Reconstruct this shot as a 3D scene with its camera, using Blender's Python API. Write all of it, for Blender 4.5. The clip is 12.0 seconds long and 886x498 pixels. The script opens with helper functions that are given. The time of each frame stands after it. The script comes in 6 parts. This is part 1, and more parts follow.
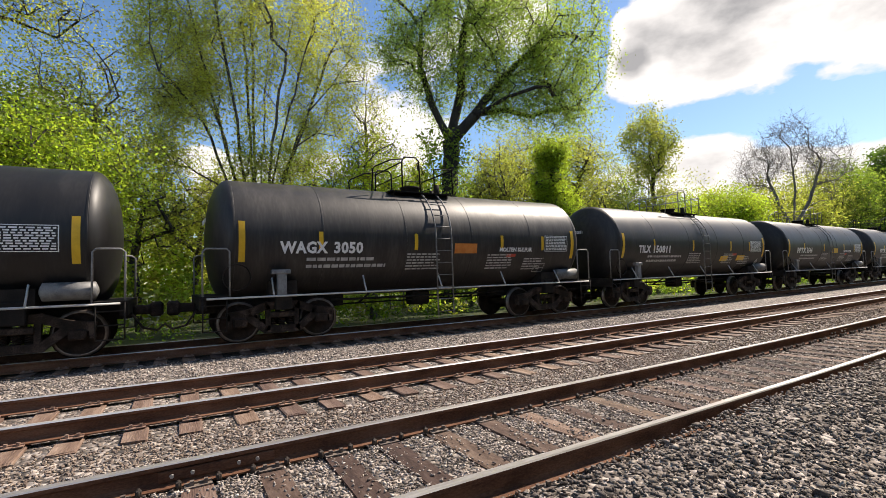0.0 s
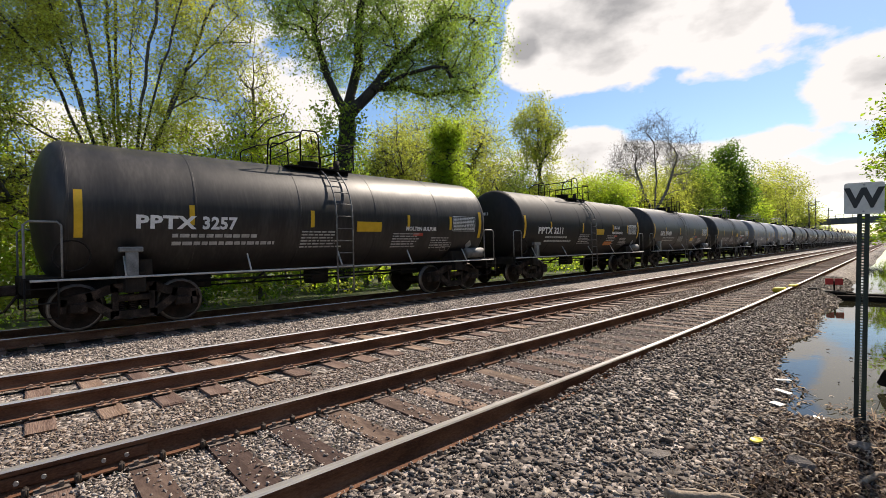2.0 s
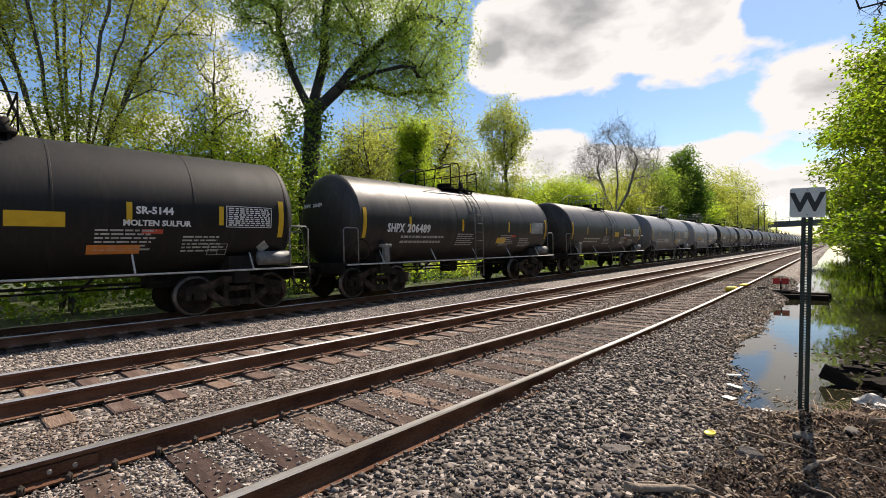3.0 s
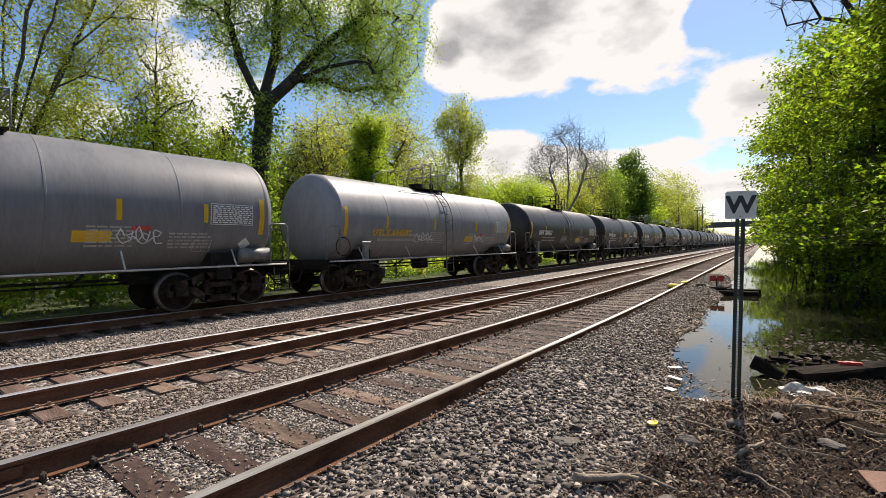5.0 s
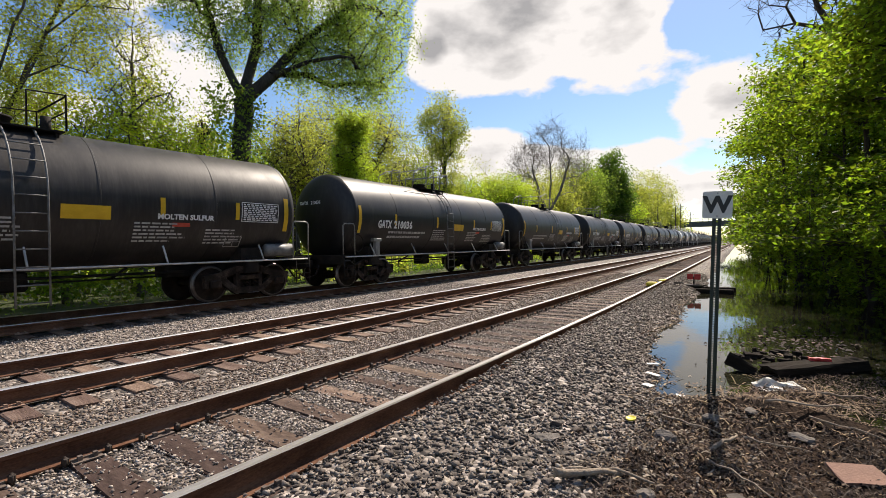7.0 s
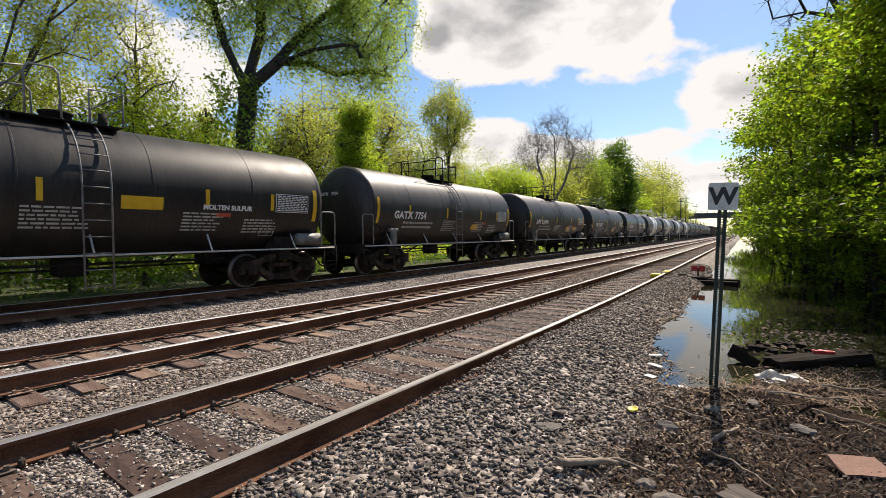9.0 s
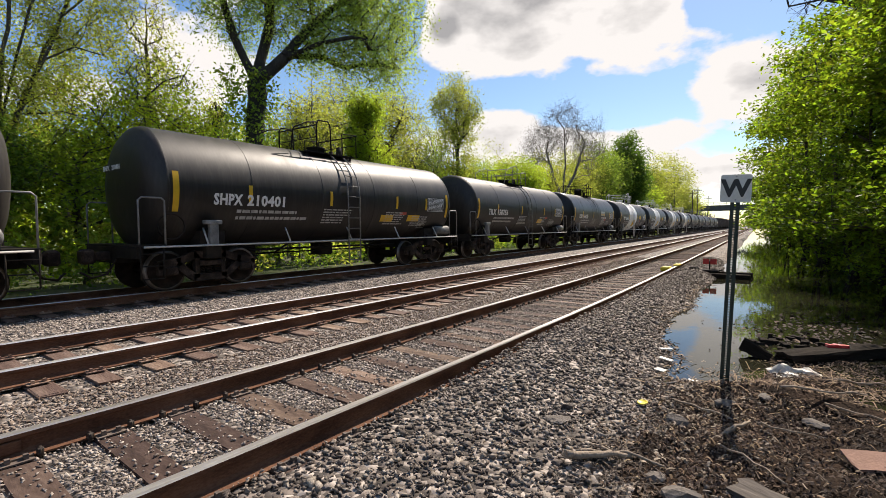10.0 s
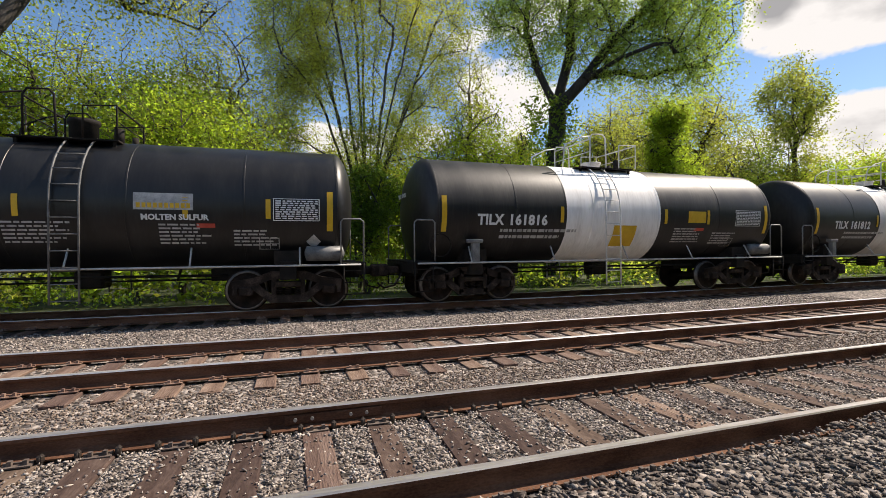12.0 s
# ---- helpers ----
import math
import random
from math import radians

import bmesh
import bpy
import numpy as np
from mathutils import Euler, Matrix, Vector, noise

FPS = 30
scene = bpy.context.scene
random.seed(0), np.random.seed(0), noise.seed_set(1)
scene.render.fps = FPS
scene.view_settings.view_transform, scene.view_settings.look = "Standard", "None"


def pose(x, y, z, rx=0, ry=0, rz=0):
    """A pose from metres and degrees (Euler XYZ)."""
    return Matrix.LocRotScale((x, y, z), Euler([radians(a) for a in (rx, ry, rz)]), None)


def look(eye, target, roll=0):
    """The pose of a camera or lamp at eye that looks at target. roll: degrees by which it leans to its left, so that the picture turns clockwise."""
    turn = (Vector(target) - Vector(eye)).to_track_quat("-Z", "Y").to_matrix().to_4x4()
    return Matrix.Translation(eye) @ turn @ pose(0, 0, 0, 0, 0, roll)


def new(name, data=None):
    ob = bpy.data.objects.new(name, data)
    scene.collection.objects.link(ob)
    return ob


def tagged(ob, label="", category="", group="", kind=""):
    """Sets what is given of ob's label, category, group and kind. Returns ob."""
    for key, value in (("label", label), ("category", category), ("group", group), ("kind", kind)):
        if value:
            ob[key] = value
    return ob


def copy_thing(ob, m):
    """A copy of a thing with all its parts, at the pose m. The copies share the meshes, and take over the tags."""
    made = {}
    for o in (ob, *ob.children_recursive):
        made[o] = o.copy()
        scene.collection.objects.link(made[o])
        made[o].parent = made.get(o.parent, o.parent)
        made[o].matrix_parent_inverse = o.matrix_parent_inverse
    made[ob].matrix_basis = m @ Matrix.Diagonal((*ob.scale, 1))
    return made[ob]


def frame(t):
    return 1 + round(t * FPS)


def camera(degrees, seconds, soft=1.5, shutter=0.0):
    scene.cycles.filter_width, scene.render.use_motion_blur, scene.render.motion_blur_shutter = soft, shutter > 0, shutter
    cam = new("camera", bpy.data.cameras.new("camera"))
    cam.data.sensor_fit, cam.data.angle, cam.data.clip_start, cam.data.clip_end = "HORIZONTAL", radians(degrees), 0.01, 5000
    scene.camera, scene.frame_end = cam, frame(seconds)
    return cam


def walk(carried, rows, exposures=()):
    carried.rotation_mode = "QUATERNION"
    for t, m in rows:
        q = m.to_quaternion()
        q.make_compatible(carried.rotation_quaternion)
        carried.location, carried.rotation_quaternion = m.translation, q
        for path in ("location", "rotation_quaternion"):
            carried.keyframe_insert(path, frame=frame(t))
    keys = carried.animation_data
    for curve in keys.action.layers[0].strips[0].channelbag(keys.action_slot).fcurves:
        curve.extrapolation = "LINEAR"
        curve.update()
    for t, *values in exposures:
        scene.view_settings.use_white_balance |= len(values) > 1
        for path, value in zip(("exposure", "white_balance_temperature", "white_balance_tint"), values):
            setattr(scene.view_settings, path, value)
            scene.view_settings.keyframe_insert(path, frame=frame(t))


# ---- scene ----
# ---- camera and its walk ----
cam = camera(87.03, 12.0, soft=0.6)
ROWS = [
    (0, pose(0, 0, 1.541, 93.22, 1.79, 60.04)),
    (0.5, pose(0, 0, 1.541, 92.07, 1.81, 54.66)),
    (1, pose(0, 0, 1.541, 91.28, 1.65, 52.06)),
    (1.5, pose(0, 0, 1.541, 90.78, 1.57, 49.58)),
    (2, pose(0, 0, 1.541, 90.24, 1.50, 47.33)),
    (2.5, pose(0, 0, 1.541, 90.00, 1.43, 45.29)),
    (3, pose(0, 0, 1.541, 90.17, 1.35, 43.26)),
    (5, pose(0, 0, 1.541, 89.82, 1.13, 37.78)),
    (5.5, pose(0, 0, 1.541, 89.72, 0.99, 36.95)),
    (6, pose(0, 0, 1.541, 89.59, 0.96, 36.28)),
    (6.5, pose(0, 0, 1.541, 89.55, 0.81, 35.79)),
    (7, pose(0, 0, 1.541, 89.46, 0.79, 35.67)),
    (9, pose(0, 0, 1.541, 88.27, 0.48, 36.12)),
    (9.5, pose(0, 0, 1.541, 87.75, 0.55, 36.78)),
    (10, pose(0, 0, 1.541, 87.43, 0.56, 37.22)),
    (10.5, pose(0, 0, 1.541, 87.30, 0.50, 37.65)),
    (11, pose(0, 0, 1.541, 87.52, 0.54, 40.29)),
    (11.5, pose(0, 0, 1.541, 88.83, 0.63, 50.33)),
    (12, pose(0, 0, 1.541, 89.99, 0.44, 72.42)),
]
walk(cam, ROWS, [(0.0, 0.66, 7220, 14), (1.5, 0.57, 7220, 14), (3.0, 0.5, 7220, 14), (12.0, 0.5, 7220, 14)])

# ---- the tracks' line: straight, with a slight bend to the left ahead ----
BEND, BEND_LENGTH = -0.055, 15.0
RAIL_TOP = 0.18
NEAR_TRACK, MIDDLE_TRACK, TRAIN_TRACK = -3.475, -6.975, -12.15


def bend(y):
    u = min(max(y, 0.0), BEND_LENGTH)
    return BEND * (u * u / (2 * BEND_LENGTH) + max(y - BEND_LENGTH, 0.0))


def bend_slope(y):
    return BEND * min(max(y, 0.0), BEND_LENGTH) / BEND_LENGTH


# ---- sky and sun ----
SUN_AZIMUTH, SUN_HEIGHT = 5.0, 48.0   # degrees to the left of the tracks' line, above the horizon
world = bpy.data.worlds.new("sky")
scene.world = world
world.use_nodes = True


def sky_nodes():
    nt = world.node_tree
    nt.nodes.clear()
    N, L = nt.nodes.new, nt.links.new
    out, bg = N("ShaderNodeOutputWorld"), N("ShaderNodeBackground")
    sky = N("ShaderNodeTexSky")
    sky.sky_type, sky.sun_disc = "NISHITA", False
    sky.sun_elevation, sky.sun_rotation = radians(SUN_HEIGHT), radians(-SUN_AZIMUTH)
    sky.air_density, sky.dust_density, sky.ozone_density = 1.0, 0.3, 3.0
    co = N("ShaderNodeTexCoord")
    # clouds: broad fields of noise on the dome, stretched flat, plus three cumulus banks
    mp = N("ShaderNodeMapping")
    mp.inputs["Scale"].default_value = (1.0, 1.0, 1.9)
    L(co.outputs["Generated"], mp.inputs["Vector"])
    big = N("ShaderNodeTexNoise")
    big.inputs["Scale"].default_value, big.inputs["Detail"].default_value, big.inputs["Roughness"].default_value = 3.1, 9.0, 0.52
    L(mp.outputs["Vector"], big.inputs["Vector"])

    def math_node(op, a, b=None, clamp=False):
        n = N("ShaderNodeMath")
        n.operation, n.use_clamp = op, clamp
        for i, v in enumerate((a, b)):
            if v is None:
                continue
            if isinstance(v, (int, float)):
                n.inputs[i].default_value = v
            else:
                L(v, n.inputs[i])
        return n.outputs[0]

    total = math_node("MULTIPLY_ADD", big.outputs["Fac"], 1.5)
    total.node.inputs[2].default_value = -0.25
    for az, el, width, height, gain in CLOUD_BANKS:
        a, e = radians(az), radians(el)
        m2 = N("ShaderNodeMapping")
        m2.vector_type = "TEXTURE"
        m2.inputs["Location"].default_value = (-math.sin(a) * math.cos(e), math.cos(a) * math.cos(e), math.sin(e))
        m2.inputs["Rotation"].default_value = (0, 0, a)
        m2.inputs["Scale"].default_value = (width, 0.6, height)
        L(co.outputs["Generated"], m2.inputs["Vector"])
        ln = N("ShaderNodeVectorMath")
        ln.operation = "LENGTH"
        L(m2.outputs["Vector"], ln.inputs[0])
        bump = math_node("MULTIPLY", math_node("SUBTRACT", 1.0, ln.outputs["Value"], True), gain)
        total = math_node("ADD", total, bump)
    ramp = N("ShaderNodeValToRGB")
    ramp.color_ramp.elements[0].position, ramp.color_ramp.elements[1].position = 0.60, 0.665
    L(total, ramp.inputs["Fac"])
    thick = N("ShaderNodeValToRGB")
    thick.color_ramp.elements[0].position, thick.color_ramp.elements[1].position = 0.81, 1.05
    thick.color_ramp.elements[0].color = (1.0, 1.0, 1.0, 1)
    thick.color_ramp.elements[1].color = (0.44, 0.45, 0.47, 1)
    L(total, thick.inputs["Fac"])
    glow = N("ShaderNodeMixRGB")
    glow.blend_type = "MULTIPLY"
    glow.inputs["Fac"].default_value = 1.0
    glow.inputs["Color2"].default_value = (CLOUD_LIGHT * 0.97, CLOUD_LIGHT, CLOUD_LIGHT * 1.04, 1)
    L(thick.outputs["Color"], glow.inputs["Color1"])
    mix = N("ShaderNodeMixRGB")
    L(ramp.outputs["Color"], mix.inputs["Fac"])
    deep = N("ShaderNodeHueSaturation")
    deep.inputs["Saturation"].default_value, deep.inputs["Value"].default_value = 1.15, 1.12
    L(sky.outputs["Color"], deep.inputs["Color"])
    L(deep.outputs["Color"], mix.inputs["Color1"])
    L(glow.outputs["Color"], mix.inputs["Color2"])
    L(mix.outputs["Color"], bg.inputs["Color"])
    bg.inputs["Strength"].default_value = 0.098
    L(bg.outputs["Background"], out.inputs["Surface"])


CLOUD_LIGHT = 6.9
CLOUD_BANKS = [  # azimuth, height, width, depth of the bank, gain
    (27, 25, 0.30, 0.20, 0.42), (14, 21, 0.17, 0.10, 0.28), (29, 11, 0.15, 0.07, 0.32), (4, 14, 0.11, 0.08, 0.34), (6, 6, 0.24, 0.08, 0.5), (20, 9, 0.16, 0.06, 0.34), (37.4, 22.6, 0.045, 0.04, 0.25), (20, 32, 0.3, 0.12, 0.3), (11, 10, 0.14, 0.05, 0.32),
    (70, 24, 0.24, 0.20, 0.22), (60, 16, 0.2, 0.16, 0.2), (84, 13, 0.25, 0.08, 0.3), (100, 10, 0.2, 0.06, 0.15), (96, 30, 0.3, 0.14, -0.25), (42, 26, 0.06, 0.16, -0.35), (7.5, 23, 0.06, 0.06, -0.3), (40, 15, 0.06, 0.08, -0.2)]
sky_nodes()

sun = new("sun", bpy.data.lights.new("sun", "SUN"))
sun.data.energy, sun.data.angle, sun.data.color = 5.0, radians(0.6), (1.0, 0.95, 0.87)
_a, _e = radians(SUN_AZIMUTH), radians(SUN_HEIGHT)
sun.matrix_world = look((0, 0, 60), (math.sin(_a) * math.cos(_e), -math.cos(_a) * math.cos(_e), 60 - math.sin(_e)))

# ---- materials ----


def material(name, colours, scale=4.0, rough=0.7, metal=0.0, bump=0.0, bump_scale=60.0, rough_var=0.1, per="", spread=0.0,
             stretch=(1, 1, 1), through_light=0.0, specular=0.5, coat=0.0):
    """colours: two or three, mixed by coarse and fine noise. per: 'object' or 'island' varies the value by spread."""
    m = bpy.data.materials.new(name)
    m.use_nodes = True
    nt = m.node_tree
    N, L = nt.nodes.new, nt.links.new
    b = nt.nodes["Principled BSDF"]
    co, mp = N("ShaderNodeTexCoord"), N("ShaderNodeMapping")
    mp.inputs["Scale"].default_value = stretch
    L(co.outputs["Object"], mp.inputs["Vector"])
    n1, n2 = N("ShaderNodeTexNoise"), N("ShaderNodeTexNoise")
    n1.inputs["Scale"].default_value, n1.inputs["Detail"].default_value = scale, 5.0
    n2.inputs["Scale"].default_value, n2.inputs["Detail"].default_value = bump_scale, 4.0
    L(mp.outputs["Vector"], n1.inputs["Vector"])
    L(mp.outputs["Vector"], n2.inputs["Vector"])
    avg = N("ShaderNodeMath")
    avg.operation = "MULTIPLY_ADD"
    avg.inputs[1].default_value = 0.35
    sub = N("ShaderNodeMath")
    sub.operation = "MULTIPLY"
    sub.inputs[1].default_value = 0.65
    L(n1.outputs["Fac"], sub.inputs[0])
    L(n2.outputs["Fac"], avg.inputs[0])
    L(sub.outputs[0], avg.inputs[2])
    ramp = N("ShaderNodeValToRGB")
    el = ramp.color_ramp.elements
    el[0].position, el[1].position = 0.36, 0.64
    el[0].color, el[1].color = (*colours[0], 1), (*colours[-1], 1)
    if len(colours) > 2:
        mid = el.new(0.5)
        mid.color = (*colours[1], 1)
    L(avg.outputs[0], ramp.inputs["Fac"])
    colour = ramp.outputs["Color"]
    if per:
        src = N("ShaderNodeObjectInfo").outputs["Random"] if per == "object" else N("ShaderNodeNewGeometry").outputs["Random Per Island"]
        mr = N("ShaderNodeMapRange")
        mr.inputs["To Min"].default_value, mr.inputs["To Max"].default_value = 1 - spread, 1 + spread
        L(src, mr.inputs["Value"])
        hs = N("ShaderNodeHueSaturation")
        L(mr.outputs["Result"], hs.inputs["Value"])
        hm = N("ShaderNodeMapRange")
        hm.inputs["To Min"].default_value, hm.inputs["To Max"].default_value = 0.5 - 0.03 * spread, 0.5 + 0.03 * spread
        L(src, hm.inputs["Value"])
        L(hm.outputs["Result"], hs.inputs["Hue"])
        L(colour, hs.inputs["Color"])
        colour = hs.outputs["Color"]
    L(colour, b.inputs["Base Color"])
    rr = N("ShaderNodeMapRange")
    rr.inputs["To Min"].default_value, rr.inputs["To Max"].default_value = max(rough - rough_var, 0.02), min(rough + rough_var, 1)
    L(n1.outputs["Fac"], rr.inputs["Value"])
    L(rr.outputs["Result"], b.inputs["Roughness"])
    b.inputs["Metallic"].default_value = metal
    b.inputs["Specular IOR Level"].default_value = specular
    b.inputs["Coat Weight"].default_value = coat
    if bump:
        bn = N("ShaderNodeBump")
        bn.inputs["Strength"].default_value, bn.inputs["Distance"].default_value = bump, 0.02
        L(n2.outputs["Fac"], bn.inputs["Height"])
        L(bn.outputs["Normal"], b.inputs["Normal"])
    if through_light:
        tr, mx = N("ShaderNodeBsdfTranslucent"), N("ShaderNodeMixShader")
        lit = N("ShaderNodeMixRGB")
        lit.blend_type = "MULTIPLY"
        lit.inputs["Fac"].default_value = 1.0
        lit.inputs["Color2"].default_value = (2.4, 2.3, 1.5, 1)   # leaves pass more light than they reflect, and yellower
        L(colour, lit.inputs["Color1"])
        L(lit.outputs["Color"], tr.inputs["Color"])
        mx.inputs["Fac"].default_value = through_light
        L(b.outputs[0], mx.inputs[1])
        L(tr.outputs[0], mx.inputs[2])
        L(mx.outputs[0], nt.nodes["Material Output"].inputs["Surface"])
    return m


def gravel_material(name, dark, light, tint, cell=19.0):
    m = bpy.data.materials.new(name)
    m.use_nodes = True
    nt = m.node_tree
    N, L = nt.nodes.new, nt.links.new
    b = nt.nodes["Principled BSDF"]
    co = N("ShaderNodeTexCoord")
    v = N("ShaderNodeTexVoronoi")
    v.inputs["Scale"].default_value = cell
    L(co.outputs["Object"], v.inputs["Vector"])
    sep = N("ShaderNodeSeparateColor")
    L(v.outputs["Color"], sep.inputs["Color"])
    ramp = N("ShaderNodeValToRGB")
    el = ramp.color_ramp.elements
    el[0].position, el[1].position = 0.1, 0.95
    el[0].color, el[1].color = (*dark, 1), (*light, 1)
    mid = el.new(0.55)
    mid.color = (*tint, 1)
    L(sep.outputs["Red"], ramp.inputs["Fac"])
    big = N("ShaderNodeTexNoise")
    big.inputs["Scale"].default_value, big.inputs["Detail"].default_value = 0.9, 6.0
    L(co.outputs["Object"], big.inputs["Vector"])
    mr = N("ShaderNodeMapRange")
    mr.inputs["From Min"].default_value, mr.inputs["From Max"].default_value = 0.3, 0.7
    mr.inputs["To Min"].default_value, mr.inputs["To Max"].default_value = 0.75, 1.15
    L(big.outputs["Fac"], mr.inputs["Value"])
    hs = N("ShaderNodeHueSaturation")
    L(mr.outputs["Result"], hs.inputs["Value"])
    L(ramp.outputs["Color"], hs.inputs["Color"])
    L(hs.outputs["Color"], b.inputs["Base Color"])
    b.inputs["Roughness"].default_value = 0.85
    bn = N("ShaderNodeBump")
    bn.inputs["Strength"].default_value, bn.inputs["Distance"].default_value = 0.9, 0.04
    inv = N("ShaderNodeMath")
    inv.operation = "SUBTRACT"
    inv.inputs[0].default_value = 1.0
    L(v.outputs["Distance"], inv.inputs[1])
    L(inv.outputs[0], bn.inputs["Height"])
    L(bn.outputs["Normal"], b.inputs["Normal"])
    return m


M = {}
M["ballast"] = gravel_material("grey_ballast", (0.04, 0.032, 0.027), (0.40, 0.345, 0.305), (0.165, 0.133, 0.113))
M["stone"] = material("crushed_stone", [(0.16, 0.13, 0.112), (0.285, 0.24, 0.212), (0.43, 0.385, 0.35)], 9, 0.85, bump=0.3, bump_scale=80, per="island", spread=0.62, specular=0.25)
M["dark_stone"] = material("dark_crushed_stone", [(0.07, 0.055, 0.047), (0.155, 0.128, 0.111), (0.27, 0.232, 0.206)], 9, 0.8, bump=0.3, bump_scale=80, per="island", spread=0.68, specular=0.3)
M["brown_stone"] = material("rusty_crushed_stone", [(0.125, 0.088, 0.067), (0.22, 0.168, 0.137), (0.33, 0.27, 0.23)], 9, 0.9, bump=0.3, bump_scale=80, per="island", spread=0.45, specular=0.2)
M["soil"] = material("dark_soil", [(0.008, 0.0045, 0.003), (0.022, 0.0135, 0.009), (0.055, 0.034, 0.023)], 3.5, 0.97, bump=1.0, bump_scale=55, specular=0.1)
# much darker brown gravel for the strip along the train's track
M["darkened"] = gravel_material("dark_brown_ballast", (0.008, 0.005, 0.004), (0.075, 0.05, 0.037), (0.026, 0.017, 0.012))
# weed colours lowered to hold the trees' shade behind the train
M["weeds"] = material("weedy_ground", [(0.02, 0.026, 0.008), (0.04, 0.058, 0.012), (0.07, 0.062, 0.028)], 1.5, 0.95, bump=0.8, bump_scale=25)
M["rail_side"] = material("rusted_rail", [(0.075, 0.034, 0.02), (0.14, 0.066, 0.039), (0.205, 0.105, 0.064)], 5, 0.85, bump=0.25, bump_scale=90, specular=0.15, stretch=(1, 0.4, 1))
M["rail_head"] = material("polished_rail_head", [(0.55, 0.53, 0.51), (0.72, 0.70, 0.68)], 3, 0.4, 0.7, rough_var=0.12, stretch=(1, 0.1, 1))
M["dull_head"] = material("worn_rail_head", [(0.36, 0.32, 0.29), (0.6, 0.57, 0.54)], 3, 0.42, 0.7, rough_var=0.12, stretch=(1, 0.1, 1))
M["sleeper"] = material("weathered_sleeper", [(0.05, 0.031, 0.024), (0.09, 0.058, 0.045), (0.135, 0.093, 0.073)], 5, 0.88, bump=0.35, bump_scale=22, per="object", spread=0.5, specular=0.25, stretch=(0.5, 1.6, 1))
M["brown_sleeper"] = material("rust_stained_sleeper", [(0.085, 0.046, 0.031), (0.15, 0.092, 0.067), (0.23, 0.158, 0.12)], 3, 0.85, bump=0.7, bump_scale=30, per="object", spread=0.35, stretch=(0.25, 2.2, 1))
M["plate"] = material("rusty_tie_plate", [(0.12, 0.065, 0.043), (0.2, 0.12, 0.085), (0.28, 0.185, 0.14)], 9, 0.8, bump=0.3, per="object", spread=0.25)
M["plate_grey"] = material("dull_tie_plate", [(0.06, 0.043, 0.034), (0.15, 0.115, 0.095)], 9, 0.75, bump=0.3, per="object", spread=0.2)
M["anchor"] = material("dark_steel_anchor", [(0.02, 0.015, 0.012), (0.06, 0.045, 0.036)], 12, 0.6, 0.4)


def leaf_material(name, a, b, c, spread=0.4):
    return material(name, [a, b, c], 0.35, 0.55, per="island", spread=spread, through_light=0.64, bump_scale=6.0, specular=0.3)


M["leaf_bright"] = leaf_material("bright_spring_leaf", (0.125, 0.185, 0.02), (0.19, 0.26, 0.032), (0.265, 0.335, 0.05))
M["leaf_green"] = leaf_material("fresh_green_leaf", (0.075, 0.125, 0.02), (0.12, 0.18, 0.03), (0.175, 0.24, 0.045))
M["leaf_olive"] = leaf_material("olive_leaf", (0.145, 0.175, 0.034), (0.21, 0.24, 0.052), (0.28, 0.295, 0.08))
# a dark green; on the ditch bank this colour carries the shade
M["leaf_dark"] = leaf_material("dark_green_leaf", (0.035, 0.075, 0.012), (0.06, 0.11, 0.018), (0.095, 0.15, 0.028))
M["leaf_bank"] = leaf_material("glossy_bank_leaf", (0.062, 0.105, 0.008), (0.10, 0.155, 0.012), (0.16, 0.215, 0.02), 0.6)
M["leaf_willow"] = leaf_material("pale_willow_leaf", (0.13, 0.19, 0.045), (0.19, 0.26, 0.065), (0.26, 0.33, 0.09))
M["leaf_fan"] = leaf_material("young_yellow_green_leaf", (0.21, 0.235, 0.045), (0.29, 0.31, 0.065), (0.37, 0.375, 0.09))
M["leaf_yellow"] = leaf_material("yellow_green_leaf", (0.2, 0.26, 0.018), (0.28, 0.34, 0.028), (0.36, 0.40, 0.045))
M["bark"] = material("grey_brown_bark", [(0.035, 0.028, 0.022), (0.075, 0.06, 0.048), (0.13, 0.11, 0.09)], 3, 0.9, bump=0.8, bump_scale=18, stretch=(1, 1, 0.25))
M["bark_pale"] = material("pale_grey_bark", [(0.1, 0.088, 0.075), (0.18, 0.16, 0.14), (0.26, 0.24, 0.21)], 3, 0.9, bump=0.6, bump_scale=18, stretch=(1, 1, 0.25))
M["bark_dark"] = material("dark_bark", [(0.018, 0.014, 0.011), (0.04, 0.032, 0.026), (0.07, 0.06, 0.05)], 3, 0.9, bump=0.8, bump_scale=18, stretch=(1, 1, 0.25))

# ---- mesh helpers ----


def part(name, bm, mats, parent=None, label="", smooth=False):
    me = bpy.data.meshes.new(name)
    bm.to_mesh(me)
    bm.free()
    return part_mesh(name, me, mats, parent, label, smooth)


def part_mesh(name, me, mats, parent=None, label="", smooth=False):
    for m in (mats if isinstance(mats, (list, tuple)) else [mats]):
        me.materials.append(m)
    if smooth:
        me.polygons.foreach_set("use_smooth", [True] * len(me.polygons))
    ob = new(name, me)
    if parent:
        ob.parent = parent
    if label:
        ob["label"] = label
    return ob


